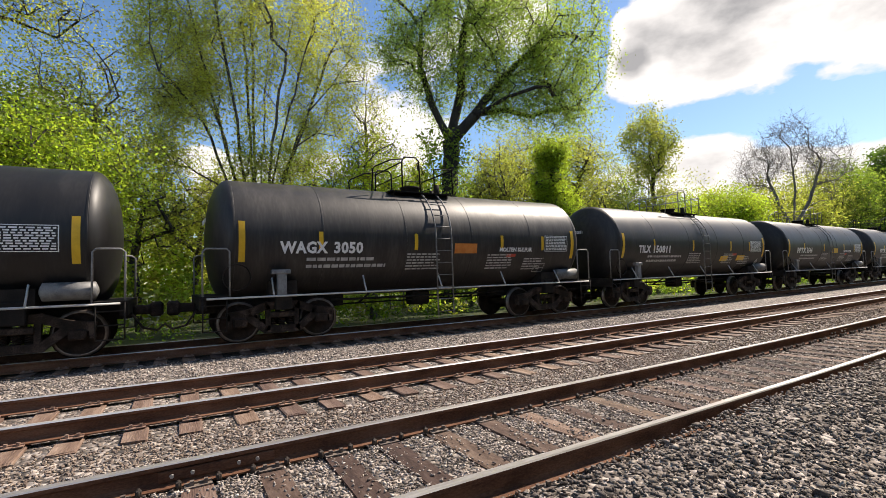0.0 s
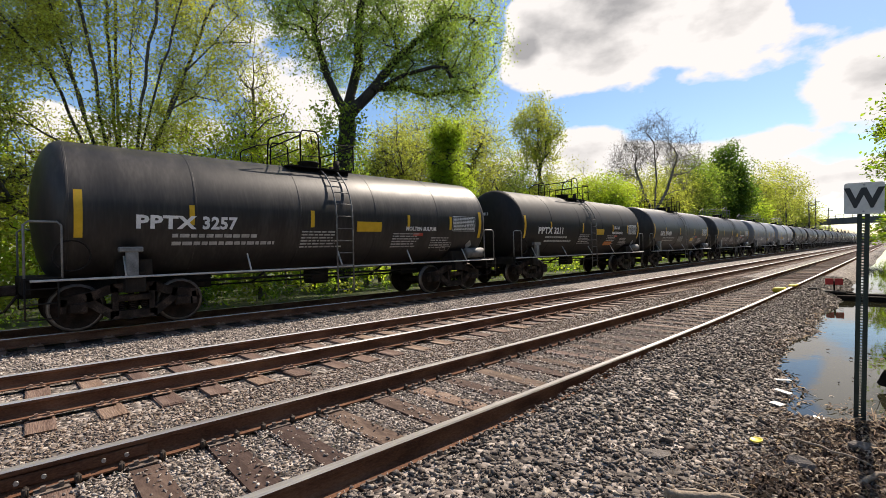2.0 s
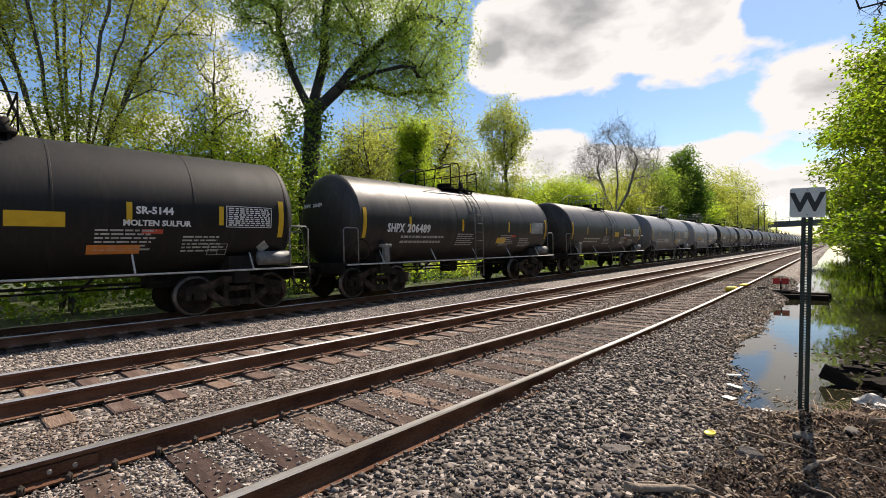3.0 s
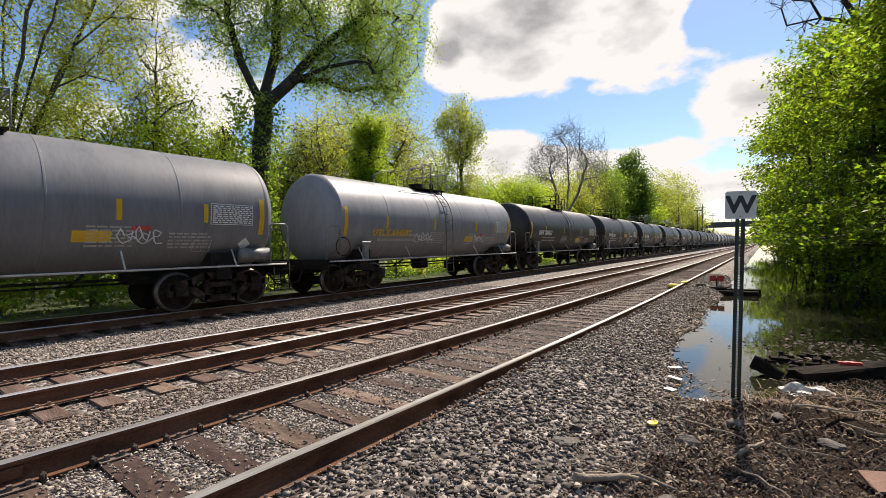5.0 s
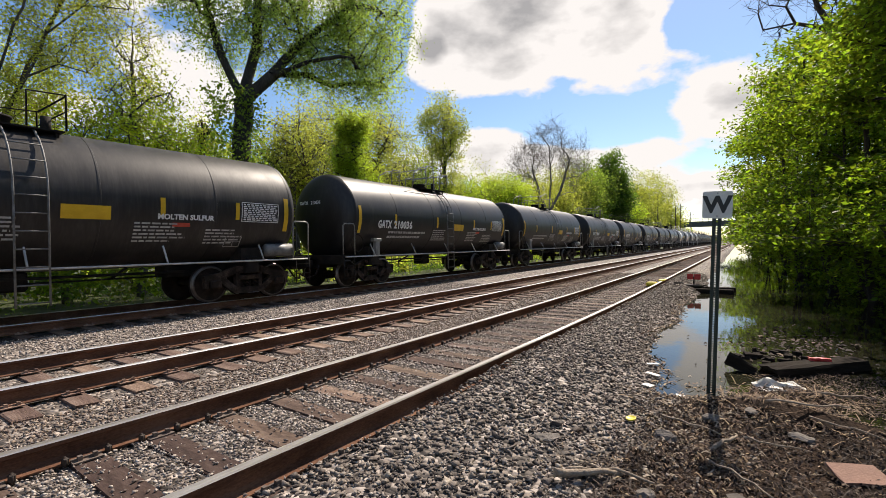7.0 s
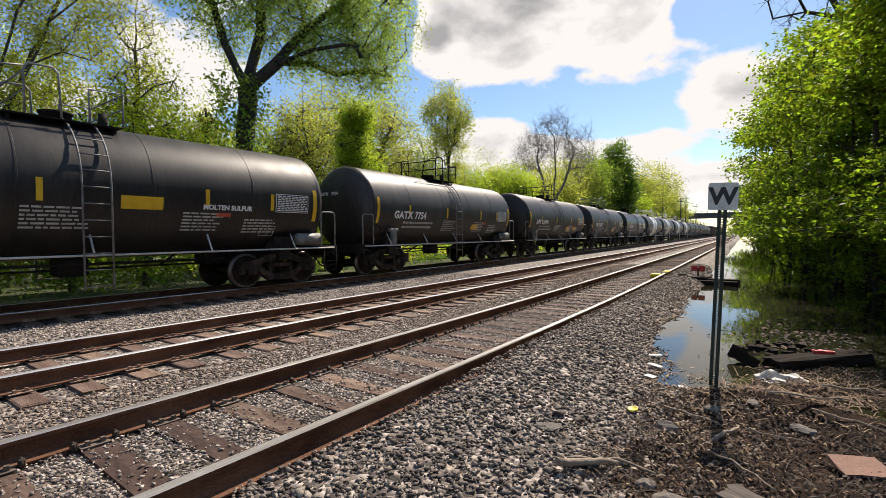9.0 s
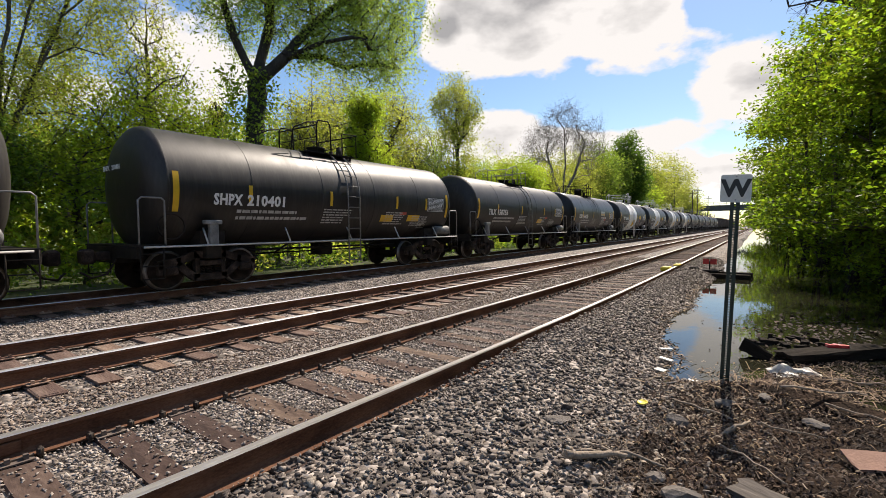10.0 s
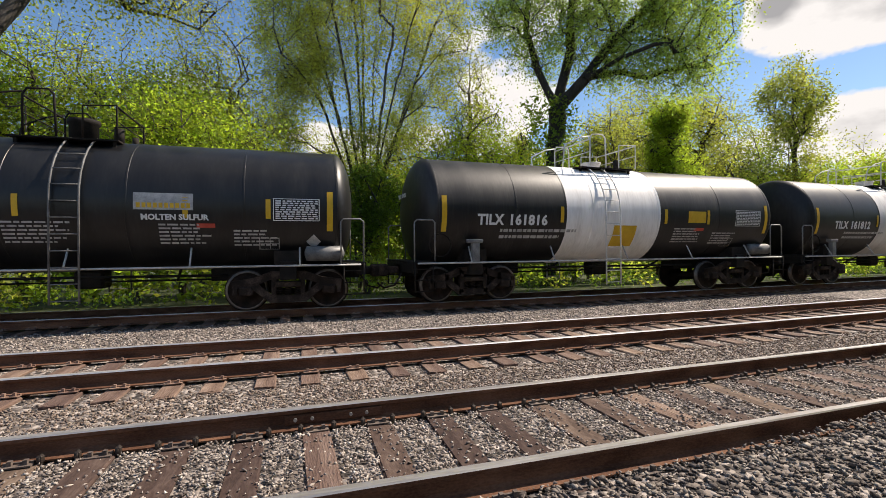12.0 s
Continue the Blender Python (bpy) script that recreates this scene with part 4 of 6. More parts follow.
# centre along the track at the start, half strip spacing, paint, marks, second line
SPEED = 19.9
TRAIN = [
    (-6.90, 5.35, "black", "", "MOLTEN SULFUR"), (6.18, 4.95, "dusty", "WAGX    3050", "MOLTEN SULFUR"), (19.08, 5.35, "dusty", "TILX   150811", ""),
    (32.70, 5.35, "black", "PPTX    3544", "MOLTEN SULFUR"), (46.15, 5.5, "dusty", "PPTX    3257", "MOLTEN SULFUR"), (59.85, 5.5, "sooty", "PPTX    3211", "MOLTEN SULFUR"),
    (73.30, 5.4, "dusty", "SHPX   206489", ""), (87.00, 5.35, "dusty", "", "MOLTEN SULFUR"), (100.65, 5.35, "grey", "", ""), (114.10, 5.35, "grey", "", ""),
    (127.90, 5.7, "dusty", "SHPX   206517", ""), (141.70, 5.4, "dusty", "PPTX    3415", "MOLTEN SULFUR"), (155.25, 5.35, "black", "GATX   210036", "MOLTEN SULFUR"),
    (168.80, 5.35, "black", "", "MOLTEN SULFUR"), (182.40, 5.35, "dusty", "GATX   210040", "MOLTEN SULFUR"), (195.45, 5.05, "dusty", "GATX    7754", ""),
    (208.70, 5.15, "dusty", "SHPX   210401", ""), (221.80, 5.35, "dusty", "TILX   150756", ""), (234.55, 5.0, "gloss", "TCBX   136295", "MOLTEN SULFUR"),
    (247.65, 5.45, "banded", "TILX 161816", ""), (261.10, 5.45, "banded", "TILX 161812", ""), (274.60, 5.45, "banded", "", ""), (288.10, 5.45, "banded", "", "")]
for _i in range(5):
    TRAIN.append((301.6 + 13.5 * _i, 5.35, ("black", "dusty")[_i % 2], "", ""))
for _i in range(9):
    TRAIN.append((370.0 + 15.2 * _i, 6.8, "box", "", ""))

PAINT = {"black": ("tank_black", "black"), "dusty": ("tank_dusty", "dusty brown-black"), "grey": ("tank_grey", "dull grey"), "gloss": ("tank_gloss", "glossy black"), "sooty": ("tank_sooty", "sooty matt brown-black"),
         "banded": ("tank_black", "black and white-banded")}
CARS = []


def build_train():
    bases = {}
    for centre, half, paint, marks, goods in TRAIN:
        key = (round(half, 2), paint == "banded", paint == "gloss", paint == "box")
        if key not in bases:
            made = box_wagon() if paint == "box" else tank_car("banded" if paint == "banded" else "plain", half, M["white_pipe"] if paint == "banded" else M["frame_black"] if paint in ("dusty", "gloss") else M["rail_grey"], "dome" if paint == "gloss" else "open")
            bases[key] = (made, False)
            car = made
        else:
            car = copy_thing(bases[key][0], Matrix())
            for o in list(car.children):
                if o.name.startswith("lettering") or o.name.startswith("placard"):
                    bpy.data.objects.remove(o)
        if paint != "box":
            tank = [o for o in car.children if o.name.startswith("tank")][0]
            tank.material_slots[0].link = "OBJECT"
            tank.material_slots[0].material = M[PAINT[paint][0]]
            car["label"] = PAINT[paint][1] + " railway tank wagon with yellow reflective strips"
        CARS.append((car, centre, half, paint, marks, goods))
    for car, centre, half, paint, marks, goods in CARS:
        if paint == "box":
            continue
        if marks:
            initials, number = marks.split()
            wide = 0.18 * len(number)
            for words, y, long in ((initials, -half * 0.84, 1.93 - wide - 0.12), (number, -half * 0.84 + 1.93 - wide, wide)):
                big = text_part(words, 0.36, y, 1.97, M["white_mark"], car, spacing=1.08)
                bpy.context.view_layer.update()
                big.matrix_basis = big.matrix_basis @ Matrix.Diagonal((long / max(big.dimensions.x, 0.1), 1, 1, 1))
            text_part(marks, 0.15, -0.75, 2.75, M["white_mark"], car, x=-half - 0.18 - 0.42, end=True)
        if goods:
            text_part(goods, 0.16, half * (0.26 if paint == "gloss" else 0.4), 2.0, M["white_mark"], car)
            bm = bmesh.new()
            if paint == "gloss":
                shell_patch(bm, half * 0.235, half * 0.45, 2.2, 2.54, 0.009)
                board = part("placard", bm, M["dim_mark"], car, "pale grey notice board")
                bm = bmesh.new()
                for k in range(10):
                    shell_patch(bm, half * 0.245 + k * 0.1, half * 0.245 + k * 0.1 + 0.07, 2.24, 2.34, 0.012, steps=1)
                part("number_bars", bm, M["yellow"], board)
            else:
                shell_patch(bm, half * 0.09, half * 0.24, 1.95, 2.22, 0.009)
                part("placard", bm, M["yellow"] if half > 5.2 else M["orange"], car)
        elif paint == "banded":
            bm = bmesh.new()
            shell_patch(bm, -0.42, 0.36, 1.4, 1.98, 0.009)
            part("placard", bm, M["yellow"], car)
            bm = bmesh.new()
            shell_patch(bm, half * 0.41, half * 0.535, 2.08, 2.42, 0.009)
            part("placard", bm, M["yellow"], car)
        else:
            bm = bmesh.new()
            shell_patch(bm, half * 0.28, half * 0.4, 1.6, 1.82, 0.009)
            part("placard", bm, M["yellow"], car)
        bm = bmesh.new()
        shell_patch(bm, half * 0.46, half * 0.53, 1.84, 1.93, 0.009, steps=1)
        part("placard", bm, M["red_mark"], car)




def build_graffiti():
    rnd = random.Random(4)
    grey = [c for c in CARS if c[3] == "grey"]
    for car, centre, half, *_ in grey:
        for y0, z0, n, size in ((-1.9, 1.75, 6, 0.22), (half * 0.42, 1.72, 5, 0.2)):
            bm = bmesh.new()
            pts = []
            for i in range(n * 8):
                a = i * math.tau / 8
                y = y0 + i / 8 * size * 0.8 + size * 0.5 * math.cos(a) + rnd.gauss(0, 0.03)
                z = z0 + size * (0.5 + 0.25 * math.sin(i * 0.4)) * math.sin(a) + rnd.gauss(0, 0.03)
                dz = z - TANK_Z
                pts.append((math.sqrt((TANK_R + 0.008) ** 2 - dz * dz), y, z))
            tube(bm, pts, 0.015, 4)
            part("graffiti", bm, M["white_mark"], car, "pale spray-paint scrawl")
    if len(grey) > 1:
        number = text_part("UTLX 664587", 0.3, -4.2, 1.8, M["yellow"], grey[1][0], spacing=1.1)
        bpy.context.view_layer.update()
        number.matrix_basis = number.matrix_basis @ Matrix.Diagonal((1.97 / max(number.dimensions.x, 0.1), 1, 1, 1))


def build_placards():
    """Hazard diamonds and extra notices that single wagons carry."""
    for car, centre, half, paint, *_ in CARS:
        if round(centre, 2) in (19.08, 59.85, 100.65, 46.15, 234.55):
            bm = bmesh.new()
            vs = []
            for dy, dz in ((-0.16, 0), (0, -0.16), (0.16, 0), (0, 0.16)):
                z = 1.55 + dz - TANK_Z
                vs.append(bm.verts.new((math.sqrt((TANK_R + 0.012) ** 2 - z * z), half * 0.93 + dy, 1.55 + dz)))
            bm.faces.new((vs[0], vs[1], vs[3]))
            bm.faces.new((vs[1], vs[2], vs[3]))
            part("hazard_diamond", bm, M["white_mark"] if paint == "grey" else M["dim_mark"], car, "pale diamond-shaped hazard placard")
        if round(centre, 2) in (19.08, 208.7):
            bm = bmesh.new()
            shell_patch(bm, half * 0.55, half * 0.68, 1.62, 1.84, 0.009)
            part("placard", bm, M["yellow"], car)
        if round(centre, 2) == 59.85:
            text_part("SR-5144", 0.2, half * 0.44, 2.24, M["white_mark"], car)
            bm = bmesh.new()
            shell_patch(bm, half * 0.3, half * 0.46, 1.44, 1.62, 0.009)
            part("placard", bm, M["orange"], car)


build_train()
build_graffiti()
build_placards()

# ---- trees ----


def leaf_mesh(name, points, size, seed, droop=0.0, long=1.5, fold=0.25, flat=0.0):
    """Many small folded leaves at the points, each two triangles, turned at random."""
    rs = np.random.RandomState(seed)
    p = np.asarray(points, dtype=np.float32)
    n = len(p)
    d = rs.normal(size=(n, 3)).astype(np.float32)
    d[:, 2] = d[:, 2] * (0.7 - 0.4 * min(flat, 1.0)) - droop
    d /= np.linalg.norm(d, axis=1)[:, None]
    q = rs.normal(size=(n, 3)).astype(np.float32)
    q[:, 2] = q[:, 2] * 0.5 + 1.8 * flat
    side = np.cross(d, q)
    side /= np.linalg.norm(side, axis=1)[:, None] + 1e-6
    up = np.cross(side, d)
    s = (size * rs.uniform(0.6, 1.35, n)).astype(np.float32)[:, None]
    w = s * 0.4
    v = np.empty((n, 4, 3), dtype=np.float32)
    v[:, 0] = p
    v[:, 1] = p + d * s * long * 0.5 + side * w + up * fold * w
    v[:, 2] = p + d * s * long
    v[:, 3] = p + d * s * long * 0.5 - side * w + up * fold * w
    base = (np.arange(n, dtype=np.int32) * 4)[:, None]
    f = np.concatenate([base + np.array([[0, 1, 2]]), base + np.array([[0, 2, 3]])], axis=1).astype(np.int32).reshape(-1, 3)
    me = bpy.data.meshes.new(name)
    me.vertices.add(n * 4)
    me.vertices.foreach_set("co", v.ravel())
    me.loops.add(f.size)
    me.loops.foreach_set("vertex_index", f.ravel())
    me.polygons.add(len(f))
    me.polygons.foreach_set("loop_start", np.arange(0, f.size, 3, dtype=np.int32))
    me.polygons.foreach_set("loop_total", np.full(len(f), 3, dtype=np.int32))
    me.update()
    return me


def spot(az, d):
    a = radians(az)
    return (-math.sin(a) * d, math.cos(a) * d)


def clump(rnd, centre, r, n):
    """Leaf points bunched in small tufts round a centre, thin inside."""
    out = []
    while len(out) < n:
        v = Vector((rnd.gauss(0, 1), rnd.gauss(0, 1), rnd.gauss(0, 1))).normalized()
        k = rnd.uniform(0.45, 1.0) ** 0.6 * (0.8 + 0.35 * noise.noise(v * 2.2 + Vector(centre)))
        c = Vector(centre) + Vector((v.x * r[0], v.y * r[1], v.z * r[2])) * k
        for _ in range(rnd.randint(6, 14)):
            out.append((c.x + rnd.gauss(0, 0.14), c.y + rnd.gauss(0, 0.14), c.z + rnd.gauss(0, 0.11)))
    return out


def vine_column(height, r, n):
    def make(rnd):
        out = []
        for _ in range(n):
            z = rnd.uniform(0.3, height)
            a = rnd.uniform(0, math.tau)
            k = r * (0.55 + 0.5 * abs(noise.noise((math.cos(a) * 1.3, math.sin(a) * 1.3, z * 0.7)))) * rnd.uniform(0.6, 1.1)
            out.append((math.cos(a) * k, math.sin(a) * k, z))
        return out
    return make


def limb_mesh(a, b, ra, rb, sides):
    """Tapered limbs from a to b, one short tube each, in one mesh."""
    a, b = np.asarray(a, dtype=np.float32), np.asarray(b, dtype=np.float32)
    ra, rb = np.asarray(ra, dtype=np.float32)[:, None], np.asarray(rb, dtype=np.float32)[:, None]
    d = b - a
    d /= np.linalg.norm(d, axis=1)[:, None] + 1e-6
    ref = np.where(np.abs(d[:, 2:3]) > 0.8, np.array([[1.0, 0, 0]]), np.array([[0, 0, 1.0]]))
    u = np.cross(d, ref)
    u /= np.linalg.norm(u, axis=1)[:, None] + 1e-6
    w = np.cross(d, u)
    n = len(a)
    v = np.empty((n, 2, sides, 3), dtype=np.float32)
    for k in range(sides):
        c, q = math.cos(k * math.tau / sides), math.sin(k * math.tau / sides)
        v[:, 0, k] = a + (u * c + w * q) * ra
        v[:, 1, k] = b + (u * c + w * q) * rb
    ring = [[k, (k + 1) % sides, sides + (k + 1) % sides, sides + k] for k in range(sides)]
    f = (np.arange(n, dtype=np.int32) * 2 * sides)[:, None, None] + np.array(ring, dtype=np.int32)[None]
    return v.reshape(-1, 3), f.reshape(-1, 4)


def crowned(az, d, label, stems, blobs, leaf, seed, size=0.09, per=70, spread=(0.4, 0.4, 0.3), bark="bark", thin=0.012, limbs=12, droop=0.3, flat=0.0,
            hang=0.0, twigs=3, lean=0.35, thickest=0.5, vine=None, category="tree", at=None, open_=0.4):
    """A tree whose limbs reach for the tufts of its crown. Local x runs across the line of sight, y away, z up.
    stems: lists of points; blobs: x, y, z, their three radii and the number of tufts."""
    rnd = random.Random(seed)
    x, y = at or spot(az, d)
    base = tagged(new("tree" if category == "tree" else "shrub"), label, category, "trees beside the railway")
    base.matrix_basis = pose(x, y, ground_z(x, y) - 0.1, 0, 0, az)
    nodes, up = [], []
    where = np.zeros((20000, 3))

    def add(p, parent):
        where[len(nodes)] = p
        nodes.append(p)
        up.append(parent)
        return len(nodes) - 1

    for path in stems:
        pts = [Vector(p) for p in path]
        last = -1
        for i, p in enumerate(nodes):    # a stem that forks from an earlier one
            if (p - pts[0]).length < 0.3:
                last = i
        for i, (p, q) in enumerate(zip(pts, pts[1:])):
            k = max(1, int((q - p).length / 0.8))
            for j in range(0 if i == 0 and last < 0 else 1, k + 1):
                wob = Vector((rnd.gauss(0, 0.04), rnd.gauss(0, 0.04), 0)) if 0 < j < k else Vector()
                last = add(p.lerp(q, j / k) + wob, last)
    tufts = []
    for bx, by, bz, rx, ry, rz, count in blobs:
        for _ in range(count):
            v = Vector((rnd.gauss(0, 1), rnd.gauss(0, 1), rnd.gauss(0, 1))).normalized()
            k = rnd.uniform(open_ ** 2, 1.0) ** 0.5 * (1.04 + 0.4 * noise.noise(v * 2.3 + Vector((seed, bx, bz))))
            tufts.append(Vector((bx + v.x * rx * k, by + v.y * ry * k, bz + v.z * rz * k)))

    def reach(t, step, bow):
        arr = where[:len(nodes)]
        gap = np.sqrt(((arr - np.array(t)) ** 2).sum(axis=1))
        cost = gap + 1.3 * np.maximum(arr[:, 2] - (t.z - lean * gap), 0)
        i = int(np.argmin(cost))
        a, dist = nodes[i], float(gap[i])
        k = max(1, int(dist / step))
        last = i
        for j in range(1, k + 1):
            s = j / k
            p = a.lerp(t, s) + Vector((rnd.gauss(0, 0.05), rnd.gauss(0, 0.05), rnd.gauss(0, 0.05) + bow * s * (1 - s))) * dist * (0 if j == k else 1)
            last = add(p, last)
        return last

    pool = list(range(len(tufts)))
    main = []
    if tufts:
        far = np.full(len(tufts), 1e9)
        pick = 0
        for _ in range(min(limbs, len(tufts))):
            main.append(pick)
            far = np.minimum(far, [(t - tufts[pick]).length for t in tufts])
            pick = int(np.argmax(far))
    ends = []
    for i in sorted(set(main), key=lambda i: (tufts[i] - nodes[-1]).length):
        ends.append(reach(tufts[i], 0.9, 0.25))
    skeleton = where[:len(nodes)].copy()
    rest = [i for i in pool if i not in set(main)]
    rest.sort(key=lambda i: float(np.min(np.linalg.norm(skeleton - np.array(tufts[i]), axis=1))))
    for i in rest:
        ends.append(reach(tufts[i], 0.8, 0.12))
    load = np.zeros(len(nodes))
    for e in ends:
        load[e] += 1
    for i in range(len(nodes) - 1, -1, -1):
        if up[i] >= 0:
            load[up[i]] += load[i]
    r = np.minimum(thin * np.maximum(load, 0.6) ** 0.52, thickest)
    thick_e, fine = [], []
    for i, p in enumerate(up):
        if p >= 0:
            (thick_e if r[i] > 0.05 else fine).append((nodes[p], nodes[i], min(r[p], r[i] * 1.3), r[i]))
    for e in ends:
        for _ in range(twigs):
            v = Vector((rnd.gauss(0, 1), rnd.gauss(0, 1), rnd.gauss(0, 0.8) + 0.3 - droop)).normalized() * spread[0] * rnd.uniform(1.0, 2.2)
            fine.append((nodes[e], nodes[e] + v, thin * 0.7, thin * 0.3))
    vs, fs, off = [], [], 0
    for rows, sides in ((thick_e, 8), (fine, 3)):
        if rows:
            v, f = limb_mesh([q[0] for q in rows], [q[1] for q in rows], [q[2] for q in rows], [q[3] for q in rows], sides)
            vs.append(v)
            fs += (f + off).tolist()
            off += len(v)
    me = bpy.data.meshes.new("trunk")
    me.from_pydata(np.concatenate(vs).tolist(), [], fs)
    part_mesh("trunk", me, M[bark], base, "" if leaf else "bare branching trunk", smooth=True)
    if leaf:
        pts = []
        rs = np.random.RandomState(seed)
        for t in tufts:
            m = max(int(per * rnd.uniform(0.5, 1.5)), 1)
            near = rs.normal(size=(m, 3)) * spread + np.array(t)
            near[:, 2] -= hang * rs.uniform(size=m) ** 2
            pts.append(near)
        pts = np.concatenate(pts)
        part_mesh("crown", leaf_mesh("crown", pts, size, seed, droop, flat=flat), M[leaf], base)
    if vine:
        name, height, wide, count, vsize, low = vine
        pts = [(px + stems[0][0][0], py, pz + low) for px, py, pz in vine_column(height, wide, count)(rnd)]
        part_mesh("vine", leaf_mesh("vine", pts, vsize, seed + 1, 0.5), M[name], base, "leafy vine round the trunk")
    return base


def simple_tree(az, d, top, half, low, leaf, seed, label, size, tufts, per, **more):
    """A single-stemmed tree: crown from low to top, half its width."""
    mid, tall, half, tufts = (top + low) / 2, (top - low) / 2, half * 1.22, int(tufts * 1.6)
    rnd = random.Random(seed)
    blobs = [(0, 0, mid, half * 0.75, half * 0.75, tall, tufts // 2)]
    for k in range(4):
        a = k * 1.6 + rnd.uniform(-0.4, 0.4)
        blobs.append((half * 0.5 * math.cos(a), half * 0.5 * math.sin(a), low + (top - low) * rnd.uniform(0.3, 0.72), half * 0.55, half * 0.55, tall * 0.45, tufts // 8))
    trunk = [(0, 0, 0), (rnd.uniform(-0.2, 0.2), 0, low * 0.6), (rnd.uniform(-0.3, 0.3), 0, low), (rnd.uniform(-0.3, 0.3), 0, low + (top - low) * 0.55)]
    more.setdefault("spread", (half * 0.17, half * 0.17, half * 0.15))
    return crowned(az, d, label, [trunk], blobs, leaf, seed, size, per, **more)


def build_left_trees():
    # the tall willow with a vine-dark trunk, its crown heavier on one side
    crowned(58.6, 24, "tall spreading willow with a dark vine-clad trunk",
            [[(-0.4, 0, 0), (-0.3, 0, 4), (0.0, 0, 9.0)], [(0.0, 0, 9.0), (-0.9, 0.2, 11.0), (-1.5, 0.3, 13.2), (-1.3, 0, 16)], [(0.0, 0, 9.0), (1.3, -0.2, 10.2), (2.8, 0.2, 12.2), (4.2, 0, 13.4)],
             [(0.0, 0, 9.0), (0.5, 0.6, 11.2), (0.8, 0.6, 14.5), (1.5, 0.4, 17.5)]],
            [(0.4, 0, 15.2, 3.0, 2.8, 3.6, 170), (3.6, 0, 14.6, 3.2, 2.8, 3.6, 230), (6.2, 0, 13.2, 2.2, 2.2, 3.4, 140), (5.4, 0, 10.9, 2.5, 1.8, 1.4, 70), (-2.2, 0, 14.8, 1.8, 2.0, 3.0, 90),
             (2.0, 0, 19.0, 4.4, 3.4, 2.4, 110), (2.6, 0.3, 11.4, 1.8, 1.6, 1.2, 45), (-0.6, 0.8, 12.2, 2.0, 1.2, 1.4, 30)],
            "leaf_willow", 11, 0.082, 90, (0.33, 0.33, 0.26), "bark_dark", 0.0125, 24, 0.6, hang=0.9, thickest=0.42, lean=0.25, vine=("leaf_green", 9.2, 1.75, 5200, 0.12, 0.2))
    # many-stemmed tree, like a vase
    rnd = random.Random(21)
    stems = []
    for i in range(11):
        k = -1 + 2 * (i + 0.5) / 11 + rnd.uniform(-0.07, 0.07)
        dep = rnd.uniform(-0.8, 0.8)
        stems.append([(k * 0.45, dep * 0.3, 0), (k * 0.9, dep * 0.5, rnd.uniform(4.6, 6.2)), (k * 2.5, dep * 1.5, rnd.uniform(9.2, 10.6)), (k * 4.7, dep * 2.4, 16.5 - abs(k) * 3.2 + rnd.uniform(-1, 1))])
    crowned(81.6, 24, "tall many-stemmed tree with fine yellow-green spring leaves", stems,
            [(-3.9, 0, 12.4, 1.7, 2.0, 2.6, 80), (-3.0, 0, 13.6, 1.9, 2.2, 3.6, 100), (-1.2, 0, 15.6, 2.2, 2.4, 4.2, 130), (1.2, 0, 16.0, 2.2, 2.4, 4.2, 120), (3.5, 0, 15.0, 1.9, 2.2, 3.6, 100), (3.0, 0, 11.0, 1.8, 1.8, 1.8, 60), (-2.8, 0, 10.4, 1.9, 1.8, 1.8, 60), (-3.8, 0, 8.4, 1.2, 1.4, 1.3, 30), (2.2, 0.5, 8.4, 1.4, 1.4, 1.4, 34),
             (0.4, 0, 10.5, 1.8, 1.8, 2.0, 40), (0, 0, 19.5, 3.6, 2.6, 1.8, 90), (0.4, -0.8, 7.2, 1.8, 1.0, 1.6, 50)],
            "leaf_fan", 21, 0.072, 125, (0.33, 0.33, 0.36), "bark", 0.0075, 34, 0.1, thickest=0.06, lean=0.8, twigs=4)
    crowned(69.3, 27, "slender half-bare tree with few small leaves", [[(0, 0, 0), (0.1, 0, 7), (0.2, 0, 14.5)]],
            [(0.1, 0, 11.6, 1.4, 1.3, 3.3, 70), (0.2, 0, 9.0, 1.7, 1.4, 1.8, 34)], "leaf_olive", 31, 0.085, 40, (0.3, 0.3, 0.3), "bark", 0.012, 16, 0.0, thickest=0.16, lean=0.6, twigs=6)
    simple_tree(68.6, 22, 8.6, 2.3, 3.2, "leaf_yellow", 41, "bright yellow-green young tree", 0.085, 120, 60)
    simple_tree(74.6, 21.5, 6.4, 1.7, 2.2, "leaf_bright", 42, "bright green leafy young tree", 0.085, 90, 70)
    simple_tree(81.5, 20.5, 5.9, 1.2, 2.0, "leaf_green", 44, "dense green bush under the many-stemmed tree", 0.085, 70, 80, category="shrub")
    crowned(62.8, 28, "broken trunk wrapped in olive creeper", [[(0, 0, 0), (0.05, 0, 4), (0.0, 0, 9.0)]], [(0, 0, 8.4, 0.5, 0.5, 0.6, 10)], "leaf_olive", 43, 0.09, 40, (0.2, 0.2, 0.25), "bark_dark", 0.05, 4,
            thickest=0.25, vine=("leaf_olive", 8.6, 0.75, 1900, 0.11, 0.0))
